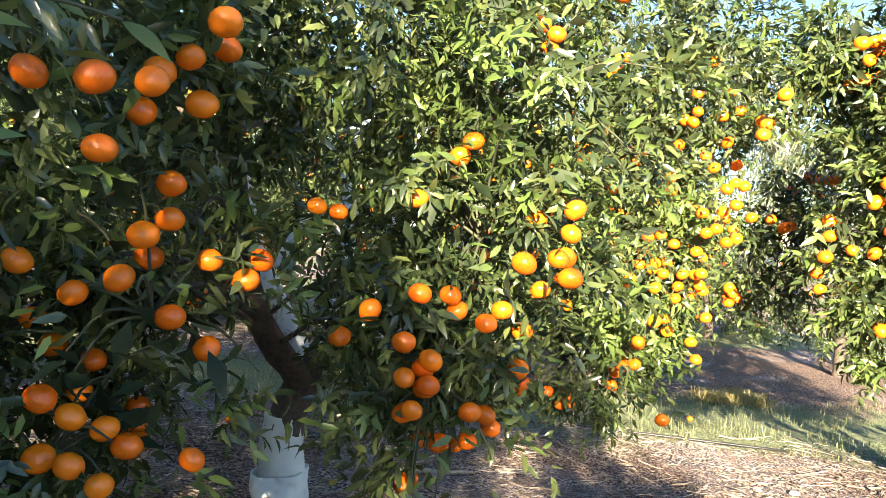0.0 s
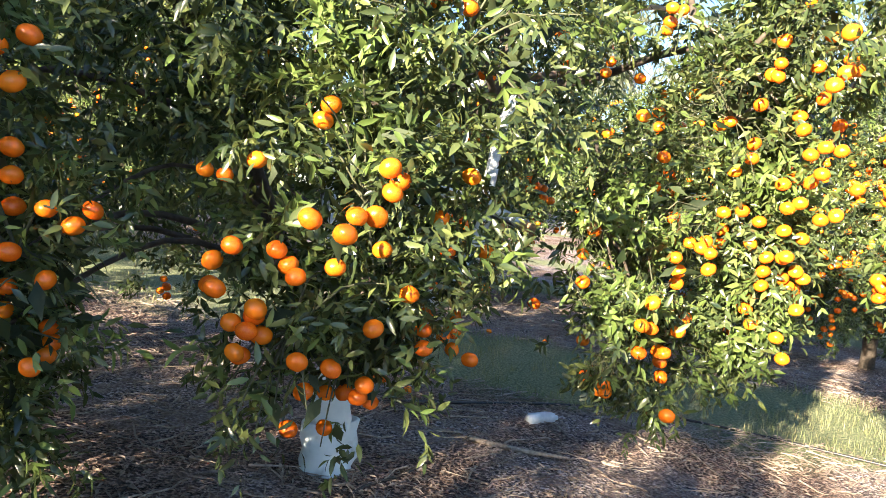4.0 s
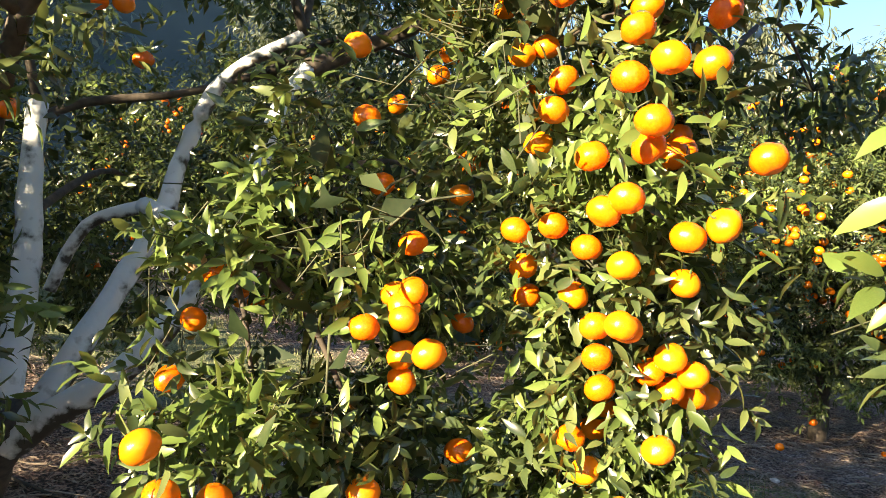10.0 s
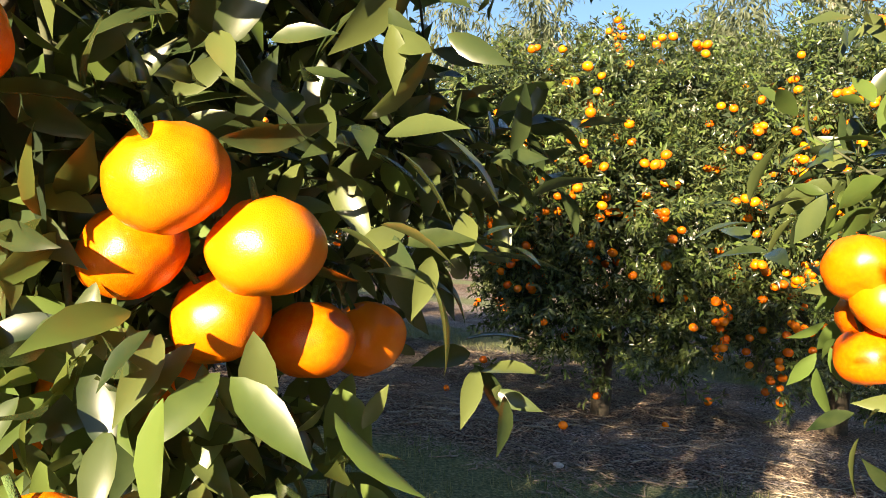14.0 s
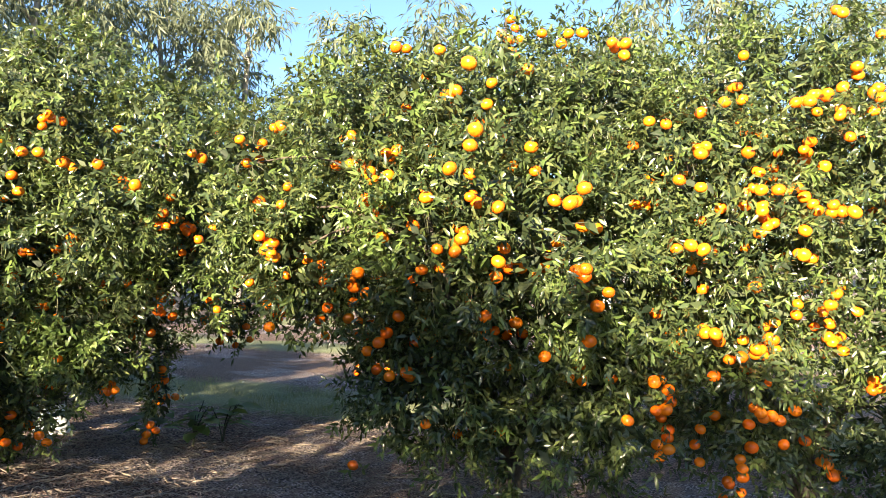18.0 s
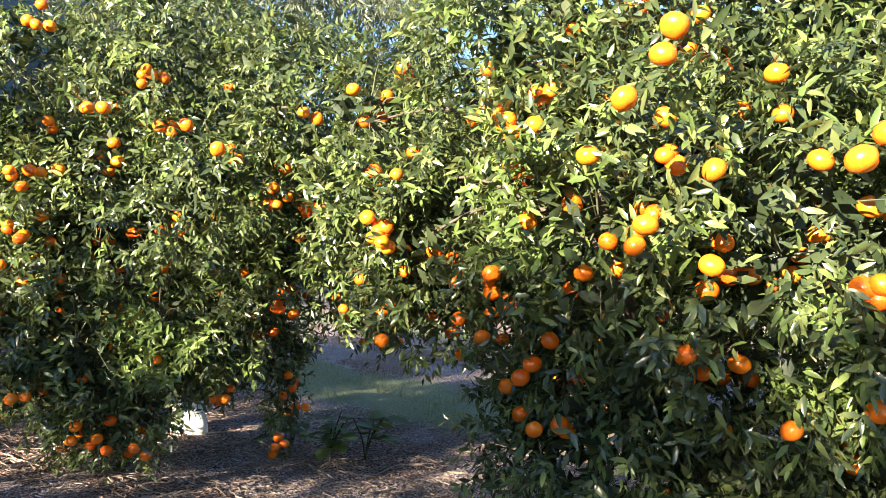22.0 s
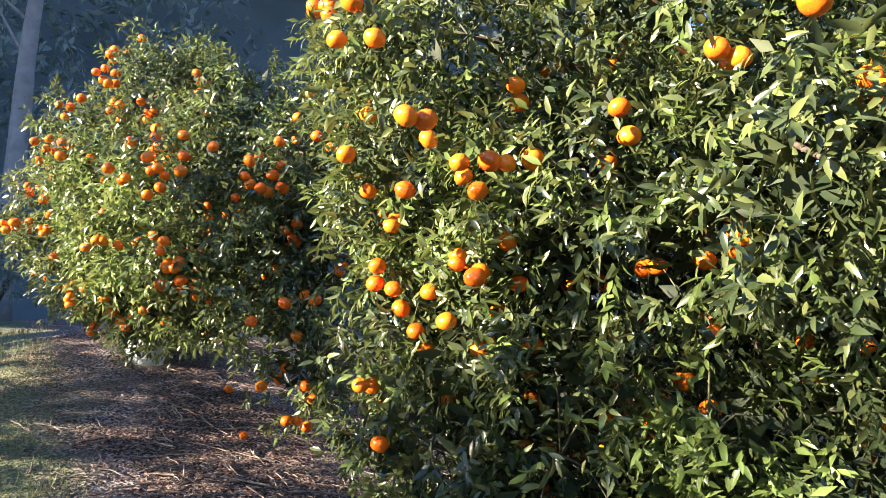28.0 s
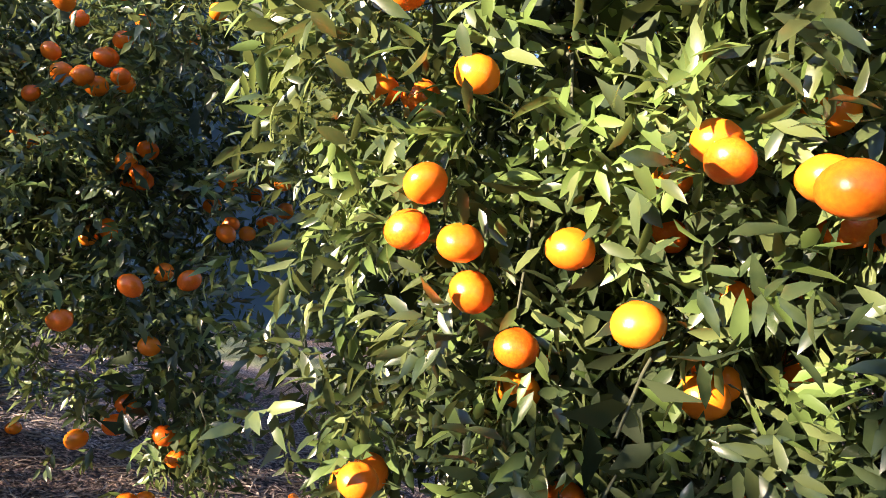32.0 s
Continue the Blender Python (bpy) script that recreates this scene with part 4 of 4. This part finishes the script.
plain_tree((4.0, 8.6), "full mandarin tree with hanging skirt and one tall shoot", C_LOBES, 13500, 190, 31, face=(-0.35, -0.94, 0.05), guard=False, bright=[(3.0, 8.3, 1.45, 0.25), (3.2, 8.0, 1.38, 0.28), (4.1, 7.9, 1.0, 0.25)], limbs=[([(4.2, 8.9, 1.4), (4.24, 9.0, 2.1), (4.26, 9.02, 2.9)], 0.016, 0.007, "bark")], fruits=C_FRONT_FRUIT + C_FRONT_LOW_FRUIT + C_LEFT_FRUIT + [(4.31, 8.98, 2.82), (4.21, 9.0, 2.78), (4.27, 8.96, 2.87), (4.35, 9.0, 2.75), (4.26, 8.95, 2.72), (4.3, 8.97, 2.62)])

E_LOBES = [(5.2, 7.85, 1.35, 0.55, 0.5, 0.75), (5.9, 7.5, 1.4, 0.7, 0.6, 0.85), (5.15, 7.8, 0.5, 0.5, 0.42, 0.65), (5.9, 7.5, 0.25, 0.4, 0.4, 0.55), (6.6, 7.4, 1.2, 0.6, 0.7, 0.9), (4.75, 7.8, 1.75, 0.4, 0.4, 0.4), (5.7, 8.1, 2.2, 0.8, 0.7, 0.6, 1.2), (4.8, 7.7, 1.2, 0.35, 0.35, 0.7)]
plain_tree((5.8, 8.1), "sunlit mandarin tree heavy with yellow-orange fruit", E_LOBES, 9000, 280, 41, face=(-0.55, -0.83, 0.05), fruits=E_FRUIT, guard=False)

B_LOBES = [
    (0.45, 10.08, 1.6, 0.5, 0.45, 0.5, 1.2, 1), (0.45, 10.22, 0.98, 0.42, 0.4, 0.42, 1.2, 1), (1.05, 10.0, 1.5, 0.5, 0.5, 0.6, 1.2, 1), (0.9, 10.35, 0.5, 0.4, 0.4, 0.55, 1.0, 1), (1.72, 9.68, 1.6, 0.4, 0.45, 0.45, 1.0, 1), (1.65, 10.5, 0.9, 0.4, 0.35, 0.5),
    (0.5, 10.05, 2.25, 0.6, 0.55, 0.5), (1.4, 10.15, 2.35, 0.65, 0.6, 0.55), (2.0, 10.6, 1.5, 0.4, 0.4, 0.6), (1.2, 11.0, 1.8, 0.9, 0.8, 0.9), (0.1, 10.5, 1.3, 0.4, 0.5, 0.7), (0.65, 9.98, 1.15, 0.3, 0.3, 0.5, 1.2, 1), (2.15, 9.75, 2.05, 0.45, 0.45, 0.6), (0.9, 10.3, 0.3, 0.32, 0.32, 0.36), (2.3, 10.2, 1.25, 0.36, 0.35, 0.5), (2.5, 10.4, 1.85, 0.42, 0.4, 0.5), (0.95, 9.85, 0.75, 0.3, 0.25, 0.4, 1.1, 1), (1.25, 9.9, 0.45, 0.3, 0.3, 0.35), (1.62, 9.95, 0.85, 0.36, 0.3, 0.45, 1.2), (1.9, 10.2, 1.2, 0.35, 0.3, 0.45, 1.1), (0.7, 10.1, 0.42, 0.26, 0.26, 0.28, 1.1, 1), (0.48, 9.87, 0.72, 0.32, 0.2, 0.28, 1.1, 1), (1.98, 10.56, 0.45, 0.13, 0.16, 0.42, 1.2), (1.4, 9.82, 0.84, 0.2, 0.12, 0.2, 1.2, 1),
]
plain_tree((1.13, 11.5), "broad mandarin tree laden with fruit down to its skirt", B_LOBES, 15500, 170, 51, face=(0.5, -0.86, 0.05), bright=[(1.35, 9.95, 0.92, 0.28), (1.42, 9.74, 0.8, 0.26), (2.25, 10.0, 1.05, 0.28), (0.55, 9.95, 1.6, 0.3)], fruits=B_LEFT_FRUIT + B_LEFT_LOW_FRUIT + B_MID_FRUIT + B_MID_LOW_FRUIT + B_RIGHT_FRUIT + B_RIGHT_LOW_FRUIT)

D_LOBES = [(-1.6, 10.8, 1.7, 0.6, 0.6, 0.7), (-2.4, 11.0, 1.7, 0.6, 0.6, 0.75), (-1.2, 11.0, 1.42, 0.5, 0.5, 0.5), (-0.85, 10.85, 0.95, 0.25, 0.25, 0.42), (-2.2, 10.9, 1.45, 0.6, 0.5, 0.5), (-1.9, 11.4, 2.4, 0.6, 0.6, 0.5), (-2.8, 11.6, 1.5, 0.5, 0.7, 0.7), (-0.9, 11.2, 2.0, 0.5, 0.5, 0.6), (-3.05, 11.3, 2.3, 0.6, 0.55, 0.5, 1.1), (-3.6, 11.4, 1.8, 0.45, 0.5, 0.6), (-2.4, 11.2, 2.7, 0.5, 0.5, 0.36)]
plain_tree((-2.9, 11.5), "mandarin tree at the end of the row beside the grass", D_LOBES, 10500, 250, 61, face=(0.3, -0.95, 0.05), bright=[(-2.0, 10.45, 1.6, 0.5), (-2.9, 10.8, 1.9, 0.5)], fruits=D_FRUIT)

G_LOBES = [(3.3, 11.9, 1.6, 0.7, 0.6, 0.75), (4.0, 11.4, 1.0, 0.5, 0.5, 0.8), (2.58, 11.2, 1.05, 0.3, 0.3, 0.5, 1.3), (2.75, 11.5, 1.6, 0.5, 0.5, 0.5), (3.5, 12.2, 2.45, 1.0, 0.8, 0.6), (4.6, 11.6, 1.5, 0.8, 0.8, 1.0), (4.4, 11.5, 0.5, 0.45, 0.4, 0.5)]
plain_tree((4.7, 12.1), "mandarin tree behind the front row, mostly in shade", G_LOBES, 4600, 130, 71, leaf=0.066, fruits=G_FRUIT, guard=False)

# further trees; those at x < 0 are unseen, added to cast shade
FAR_AND_SHADE_TREES = [((-6.9, 5.6), 95, 2.9, 1.1), ((-3.55, 6.8), 81, 3.3, 0.2), ((-5.32, -1.75), 82, 3.8, 0.55), ((-6.6, -1.0), 92, 3.35, 0.75), ((-2.6, 5.3), 93, 3.0, 0.3), ((-4.6, -2.85), 94, 2.8, 0.55), ((-7.8, -0.3), 83, 2.6, 1.0), ((-11.3, 3.0), 90, 2.8, 1.3), ((-6.6, 9.4), 84, 2.3, 1.2), ((8.6, 6.2), 85, 3.0, 1.5), ((7.4, 11.2), 86, 2.4, 1.3), ((10.2, 9.3), 87, 2.4, 1.3), ((0.2, 15.6), 88, 2.4, 1.3), ((-2.0, -4.6), 89, 2.8, 1.3)]
for (x, y), s, h, wide in FAR_AND_SHADE_TREES:
    r = random.Random(s)
    z = gz(x, y)
    lobes = []
    for k in range(14):
        a, q = k * 2.4 + r.random(), wide * r.uniform(0.25, 0.85)
        lobes.append((x + q * math.cos(a), y + q * math.sin(a), z + 0.55 + (h - 0.9) * (k % 5) / 4, r.uniform(0.5, 0.7), r.uniform(0.5, 0.7), r.uniform(0.45, 0.6)))
    plain_tree((x, y), "further mandarin tree, unseen ones added to cast shade", lobes, 1200 if y < 1 and x < 0 else 620 if s in (81, 93) else 1200, 50, s, leaf=0.14 if y < 7 and x < 0 else 0.11, guard=False, inner=0.0)


# ---- distance: gum belt, wooded hillside ----
def gum_tree(x, y, h, seed, lean=0.0, bark=GUM_BARK, leaf=LEAF_GUM, n=720, label="tall pale gum tree behind the orchard"):
    rng = np.random.default_rng(seed)
    z = gz(x, y)
    tree = tagged(new("gum_tree"), label, "tree", "gum trees behind the orchard")
    tree.location = (x, y, z - 0.1)
    top = (lean, 0.3, h * 0.85)
    V, F = tube(spline([(0, 0, 0), (lean * 0.2, 0.1, h * 0.3), (lean * 0.6, 0.1, h * 0.6), top], 4), 0.26 if n > 300 else 0.36, 0.07 if n > 300 else 0.16, 9, 0.15, seed)
    part("trunk", tri_mesh("trunk", V, F, [bark]), tree)
    bases, ways = [], []
    for k in range(10):
        a, s = rng.random() * 6.28, 0.16 + 0.075 * k
        r = (1.2 + 1.6 * rng.random()) * (1.15 - s * 0.7)
        b0 = Vector((lean * s, 0.1, h * s))
        e = b0 + Vector((r * math.cos(a), r * math.sin(a), h * (0.10 + 0.08 * rng.random())))
        V, F = tube(spline([b0, b0.lerp(e, 0.5) + Vector((0, 0, -0.1)), e], 3), 0.07, 0.02, 6, 0.1, k)
        part("limb", tri_mesh("limb", V, F, [bark]), tree)
        for q in range(3):
            c = np.array(e) + rng.normal(size=3) * (0.7, 0.7, 0.8)
            p, w = lobe_shoots(rng, (*c, 0.9, 0.9, 0.75), n // 30)
            bases.append(p)
            ways.append(w)
    p, w = np.concatenate(bases), np.concatenate(ways)
    b, a, u, s = shoot_leaves(rng, p, w, 7, 0.10, 0.52 if n > 300 else 0.24, 0.8, 0.9)
    part("foliage", leaves_mesh("foliage", b, a, u, s, leaf, False, 0.5), tree, kind="stuff")
    return tree


for k in range(19):
    yaw = -72 + k * 5.2 + random.Random(k).uniform(-1.5, 1.5)
    d = 24 + random.Random(k + 50).uniform(0, 12)
    gum_tree(2 - d * math.sin(radians(yaw)), 7 + d * math.cos(radians(yaw)), random.Random(k + 90).uniform(9, 14), 200 + k, random.Random(k + 7).uniform(-0.8, 0.8))


def wooded_hill(name, label, ax, ay, bx, by, height, width, trees, seed, size):
    """A ridge from a to b with a dense wood on it."""
    rng = np.random.default_rng(seed)
    hill = tagged(new(name), label, "hill", kind="structure")
    dx, dy = bx - ax, by - ay
    L = math.hypot(dx, dy)
    ux, uy = dx / L, dy / L
    V, F = [], []
    nu, nv = 24, 14
    def rise(s, v):
        return height * math.exp(-(v / width) ** 2 * 2.2) * min(1, 4 * s + 0.25, 4 * (1 - s) + 0.25) * (1 + 0.2 * noise.noise((s * 7, v * 0.05, seed)))
    for j in range(nv + 1):
        v = (j / nv * 2 - 1) * width * 1.3
        for i in range(nu + 1):
            s = i / nu
            V.append((ax + dx * s - uy * v, ay + dy * s + ux * v, rise(s, v) - 0.6))
    for j in range(nv):
        for i in range(nu):
            o = j * (nu + 1) + i
            F.append((o, o + 1, o + nu + 2, o + nu + 1))
    part("slope", tri_mesh("slope", V, F, [HILL_HAZE]), hill)
    P, W = [], []
    for k in range(trees):
        s, v = rng.random(), (rng.random() * 2 - 1) * width
        x, y = ax + dx * s - uy * v, ay + dy * s + ux * v
        h = size * (0.6 + 0.7 * rng.random())
        z = rise(s, v)
        for q in range(4):
            r = h * (0.16 + 0.12 * rng.random())
            c = (x + rng.normal() * h * 0.15, y + rng.normal() * h * 0.15, z + h * (0.35 + 0.2 * q))
            p, w = lobe_shoots(rng, (*c, r, r, r * 1.1), 16)
            P.append(p)
            W.append(w)
    b, a, u, sz = shoot_leaves(rng, np.concatenate(P), np.concatenate(W), 6, size * 0.035, size * 0.08, 0.9, 0.4)
    part("wood", leaves_mesh("wood", b, a, u, sz, LEAF_FOREST_HAZE, False, 1.3), hill, kind="stuff")


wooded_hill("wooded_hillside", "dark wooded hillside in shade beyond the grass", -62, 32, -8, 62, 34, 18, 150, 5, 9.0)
# this ridge stays out of view, added only to block the sun
wooded_hill("shade_ridge", "unseen wooded ridge added to shade the hillside", -120, 40, -54, -46, 46, 22, 60, 6, 10.0)
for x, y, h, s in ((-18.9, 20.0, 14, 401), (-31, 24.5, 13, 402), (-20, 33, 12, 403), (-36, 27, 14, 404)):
    gum_tree(x, y, h, s, 0.8, GUM_BARK_SHADED, LEAF_FOREST_HAZE, n=150, label="bare-limbed gum tree before the dark hillside")


def bush(x, y, r, seed):
    rng = np.random.default_rng(seed)
    ob = tagged(new("bush"), "blue-green bush in shade at the grass edge", "bush", "bushes along the grass edge")
    ob.location = (x, y, gz(x, y))
    P, W = [], []
    for k in range(7):
        p, w = lobe_shoots(rng, (rng.normal() * r * 0.5, rng.normal() * r * 0.5, r * (0.5 + 0.2 * k), r * 0.5, r * 0.5, r * 0.42), 50)
        P.append(p)
        W.append(w)
    p, w = np.concatenate(P), np.concatenate(W)
    part("foliage", leaves_mesh("foliage", *shoot_leaves(rng, p, w, 7, 0.04, 0.17), LEAF_FOREST_HAZE, False), ob, kind="stuff")
    for k in range(5):
        a = rng.random() * 6.28
        V, F = tube(spline([(0, 0, -0.1), (0.3 * math.cos(a), 0.3 * math.sin(a), r * 0.5), (r * 0.6 * math.cos(a), r * 0.6 * math.sin(a), r * 1.3)], 4), 0.05, 0.02, 6)
        part("stem", tri_mesh("stem", V, F, [BARK]), ob)


for k, (x, y, r) in enumerate(((-13.5, 16.5, 1.3), (-15.5, 15.5, 1.5), (-12, 19.5, 1.4), (-17.5, 14.0, 1.5), (-10.5, 22.0, 1.4))):
    bush(x, y, r, 500 + k)


# ---- ground cover ----
def row_coord(x, y):
    return ROW_N[0] * x + ROW_N[1] * y


def cover(name, label, category, count, x0, x1, y0, y1, keep, length, material, seed, flat, width):
    rng = np.random.default_rng(seed)
    pts = rng.random((count * 4, 2)) * (x1 - x0, y1 - y0) + (x0, y0)
    pts = [p for p in pts.tolist() if keep(*p)][:count]
    pos = np.array([(x, y, gz(x, y) + 0.003) for x, y in pts])
    n = len(pos)
    a = rng.random(n) * 6.28
    flatv = np.stack([np.cos(a), np.sin(a), np.zeros(n)], 1)
    if flat:
        along, up = flatv + (0, 0, 0.12) * rng.normal(size=(n, 1)), np.array((0, 0, 1.0)) + rng.normal(size=(n, 3)) * 0.25
        pos[:, 2] += 0.006 * rng.random(n)
    else:
        along, up = flatv * (0.25 + 0.5 * rng.random((n, 1))) + (0, 0, 1.0), flatv
    s = length * (0.5 + rng.random(n))
    tagged(new(name, leaves_mesh(name, pos, along, up, s, material, False, width)), label, category, kind="stuff")


def in_alley(x, y, half=1.1):
    u = row_coord(x, y) + 0.5 * noise.noise((x * 0.9, y * 0.9, 2)) - 6.5
    return abs((u + 3.4) % 6.8 - 3.4) < half


cover("grass", "short patchy grass of the alleys between rows", "grass", 34000, -7, 9, -2, 16, lambda x, y: in_alley(x, y) and noise.noise((x * 1.7, y * 1.7, 9)) > -0.05, 0.06, GRASS, 601, False, 0.2)
cover("leaf_litter", "dry fallen leaves and mulch on the soil", "leaf litter", 15000, -3, 5, 2.5, 13, lambda x, y: not in_alley(x, y, 0.95), 0.045, DRY, 602, True, 0.8)
cover("wood_mulch", "splintered bark and wood chips on the soil", "mulch", 30000, -3, 5.5, 2.2, 13, lambda x, y: not in_alley(x, y, 0.95), 0.075, CHIP, 603, True, 0.35)
cover("straw_litter", "pale straw scattered under the trees", "straw", 7500, -5, 7, 0.5, 14, lambda x, y: not in_alley(x, y, 1.0) and noise.noise((x * 0.8, y * 0.8, 4)) > -0.1, 0.09, DRY, 604, True, 0.08)


def twig_litter():
    rng = np.random.default_rng(7)
    pieces = []
    while len(pieces) < 2300:
        x, y = rng.uniform(-3, 5), rng.uniform(2.5, 13)
        if in_alley(x, y, 0.8):
            continue
        a, L = rng.random() * 6.28, rng.uniform(0.08, 0.3)
        pts = []
        for k in range(4):
            px, py = x + math.cos(a) * L * k / 3, y + math.sin(a) * L * k / 3
            pts.append((px + rng.normal() * 0.012, py + rng.normal() * 0.012, gz(px, py) + 0.008 + 0.01 * rng.random()))
        pieces.append(tube(pts, rng.uniform(0.003, 0.0075), 0.002, 4, 0, 0, False))
    V, F = merge(pieces)
    tagged(new("twig_litter", tri_mesh("twig_litter", V, F, [DRY])), "thin dead twigs lying on the soil", "twigs", kind="stuff")


twig_litter()


def on_ground(points, lift):
    return [(x, y, gz(x, y) + lift) for x, y in points]


def lying(name, label, category, points, r0, r1, material, side=()):
    V, F = tube(spline(on_ground(points, r0 * 0.8), 5), r0, r1, 8, 0.3, 3)
    ob = tagged(new(name), label, category)
    o = Vector((*points[0], gz(*points[0])))
    ob.location = o
    part("stem", tri_mesh("stem", [Vector(v) - o for v in V], F, [material]), ob)
    for pts in side:
        V, F = tube(spline(pts, 4), r1 * 0.9, r1 * 0.4, 6, 0.2, 5)
        part("side_twig", tri_mesh("side_twig", [Vector(v) - o for v in V], F, [material]), ob)


lying("dead_branch", "grey dead branch lying on the soil", "branch", [(0.33, 4.66), (0.5, 4.58), (0.66, 4.54), (0.86, 4.52)], 0.016, 0.009, DRY, [on_ground([(0.5, 4.58), (0.58, 4.7), (0.7, 4.74)], 0.02)])
lying("dead_branch", "thin dark dead branch beside the trunk", "branch", [(0.08, 4.39), (-0.12, 4.15), (-0.29, 3.99), (-0.39, 3.79)], 0.009, 0.005, BARK)
lying("irrigation_hose", "black irrigation hose along the tree row", "hose", [(3.6, 4.2), (2.6, 5.1), (1.9, 5.55), (1.2, 5.6), (0.3, 5.35), (-0.6, 5.3), (-1.8, 5.9), (-3.2, 6.8)], 0.009, 0.009, HOSE)


def bottle(x, y):
    z = gz(x, y)
    ob = tagged(new("plastic_bottle"), "crushed dull white plastic bottle lying on soil", "bottle")
    ob.location = (x, y, z)
    V, F = tube([(-0.1, 0, 0.03), (-0.09, 0, 0.033), (-0.03, 0.005, 0.030), (0.03, 0, 0.034), (0.07, 0, 0.03), (0.09, 0, 0.026)], 0.036, 0.03, 12, 0.5, 8)
    part("body", tri_mesh("body", [Vector((v.x, v.y, max(0.004, v.z))) for v in V], F, [PLASTIC]), ob)
    V, F = tube([(0.088, 0, 0.026), (0.105, 0, 0.024), (0.125, 0, 0.022)], 0.016, 0.015, 10, 0)
    part("cap", tri_mesh("cap", V, F, [PLASTIC]), ob)
    ob.rotation_euler = (0, 0, 0.3)


bottle(0.9, 5.14)


def fallen(x, y, seed):
    r = random.Random(seed)
    d = r.uniform(0.055, 0.068)
    ob = tagged(new("fallen_mandarin", FRUIT[seed % 4]), "fallen orange mandarin lying on the ground", "fruit", "fallen mandarins")
    ob.matrix_world = pose(x, y, gz(x, y) + d * 0.40, r.uniform(0, 180), r.uniform(0, 60), r.uniform(0, 360)) @ Matrix.Diagonal((d, d, d, 1))


for k, (x, y) in enumerate(((-0.77, 10.16), (-1.48, 11.06), (-2.04, 11.5), (1.81, 7.76), (1.35, 8.2), (-0.09, 5.75), (-0.02, 5.78), (0.12, 5.55), (3.77, 5.15), (0.55, 9.1), (2.9, 9.3), (-0.3, 10.5), (0.9, 11.6), (4.3, 8.1), (-0.9, 11.9), (3.4, 7.9))):
    fallen(x, y, k)


def stones():
    rng = np.random.default_rng(9)
    base = bmesh.new()
    bmesh.ops.create_icosphere(base, subdivisions=2, radius=0.5)
    for v in base.verts:
        v.co *= 1 + 0.25 * noise.noise(v.co * 2.5)
        v.co.z *= 0.7
    me = bm_mesh("stone", base, STONE)
    for x, y in ((2.6, 3.6), (2.45, 3.75), (2.1, 3.3), (0.2, 8.2), (0.45, 8.0), (0.0, 8.4), (1.0, 9.0), (3.0, 7.0), (-1.2, 9.8), (0.4, 5.9)):
        ob = tagged(new("stone", me), "small pale stone on the soil", "stone", "stones on the soil")
        s = rng.uniform(0.03, 0.055)
        ob.matrix_world = pose(x, y, gz(x, y) + s * 0.2, 0, 0, rng.random() * 360) @ Matrix.Diagonal((s * 1.3, s, s * 0.8, 1))


stones()


def dry_weed(x, y):
    rng = np.random.default_rng(12)
    z = gz(x, y)
    ob = tagged(new("dry_weed"), "leafless dry weed with arching stems on soil", "weed")
    ob.location = (x, y, z)
    for k in range(16):
        a, r, h = rng.random() * 6.28, rng.uniform(0.12, 0.3), rng.uniform(0.15, 0.32)
        V, F = tube(spline([(0, 0, -0.01), (r * 0.4 * math.cos(a), r * 0.4 * math.sin(a), h), (r * math.cos(a), r * math.sin(a), h * 0.6), (r * 1.2 * math.cos(a + 0.3), r * 1.2 * math.sin(a + 0.3), h * 0.2)], 4), 0.0035, 0.0015, 4)
        part("stem", tri_mesh("stem", V, F, [DRY]), ob)


dry_weed(1.38, 8.62)


def broad_weed(x, y, h, seed):
    rng = np.random.default_rng(seed)
    z = gz(x, y)
    ob = tagged(new("broadleaf_weed"), "broad-leaved green weed growing beside the tree", "weed", "broad-leaved weeds")
    ob.location = (x, y, z)
    for k in range(4):
        a = rng.random() * 6.28
        tip = Vector((0.15 * math.cos(a), 0.15 * math.sin(a), h * rng.uniform(0.7, 1.0)))
        V, F = tube(spline([(0, 0, -0.01), (tip.x * 0.3, tip.y * 0.3, tip.z * 0.5), tip], 4), 0.007, 0.004, 5)
        part("stem", tri_mesh("stem", V, F, [TWIG]), ob)
        for j in range(5):
            b = tip * (0.45 + 0.14 * j)
            w = rng.random() * 6.28
            me = leaves_mesh("leaf", np.array([b]), np.array([(math.cos(w), math.sin(w), 0.1 - 0.3 * rng.random())]), np.array([(0.2 * rng.normal(), 0.2 * rng.normal(), 1.0)]), np.array([rng.uniform(0.13, 0.24)]), LEAF_WEED, True, 1.9)
            part("leaf", me, ob)


broad_weed(2.25, 11.0, 0.4, 3)
broad_weed(2.5, 11.25, 0.42, 4)
broad_weed(1.95, 11.15, 0.3, 5)


def tuft(x, y, r, seed, n=260):
    rng = np.random.default_rng(seed)
    ob = tagged(new("grass_tuft"), "dry straw-coloured grass tuft in the alley", "grass", "dry grass tufts")
    ob.location = (x, y, gz(x, y))
    p = np.concatenate([rng.normal(size=(n, 2)) * r * 0.45, np.full((n, 1), 0.0)], 1)
    a = unit(np.concatenate([p[:, :2] * 2 + rng.normal(size=(n, 2)) * 0.35, np.full((n, 1), 1.0)], 1))
    part("grass", leaves_mesh("grass", p, a, rng.normal(size=(n, 3)), 0.07 + 0.10 * rng.random(n), STRAW, False, 0.1), ob, kind="stuff")


for k, (x, y) in enumerate(((4.89, 5.47), (5.1, 5.3), (4.7, 5.6), (5.2, 5.6))):
    tuft(x, y, 0.16, 700 + k)
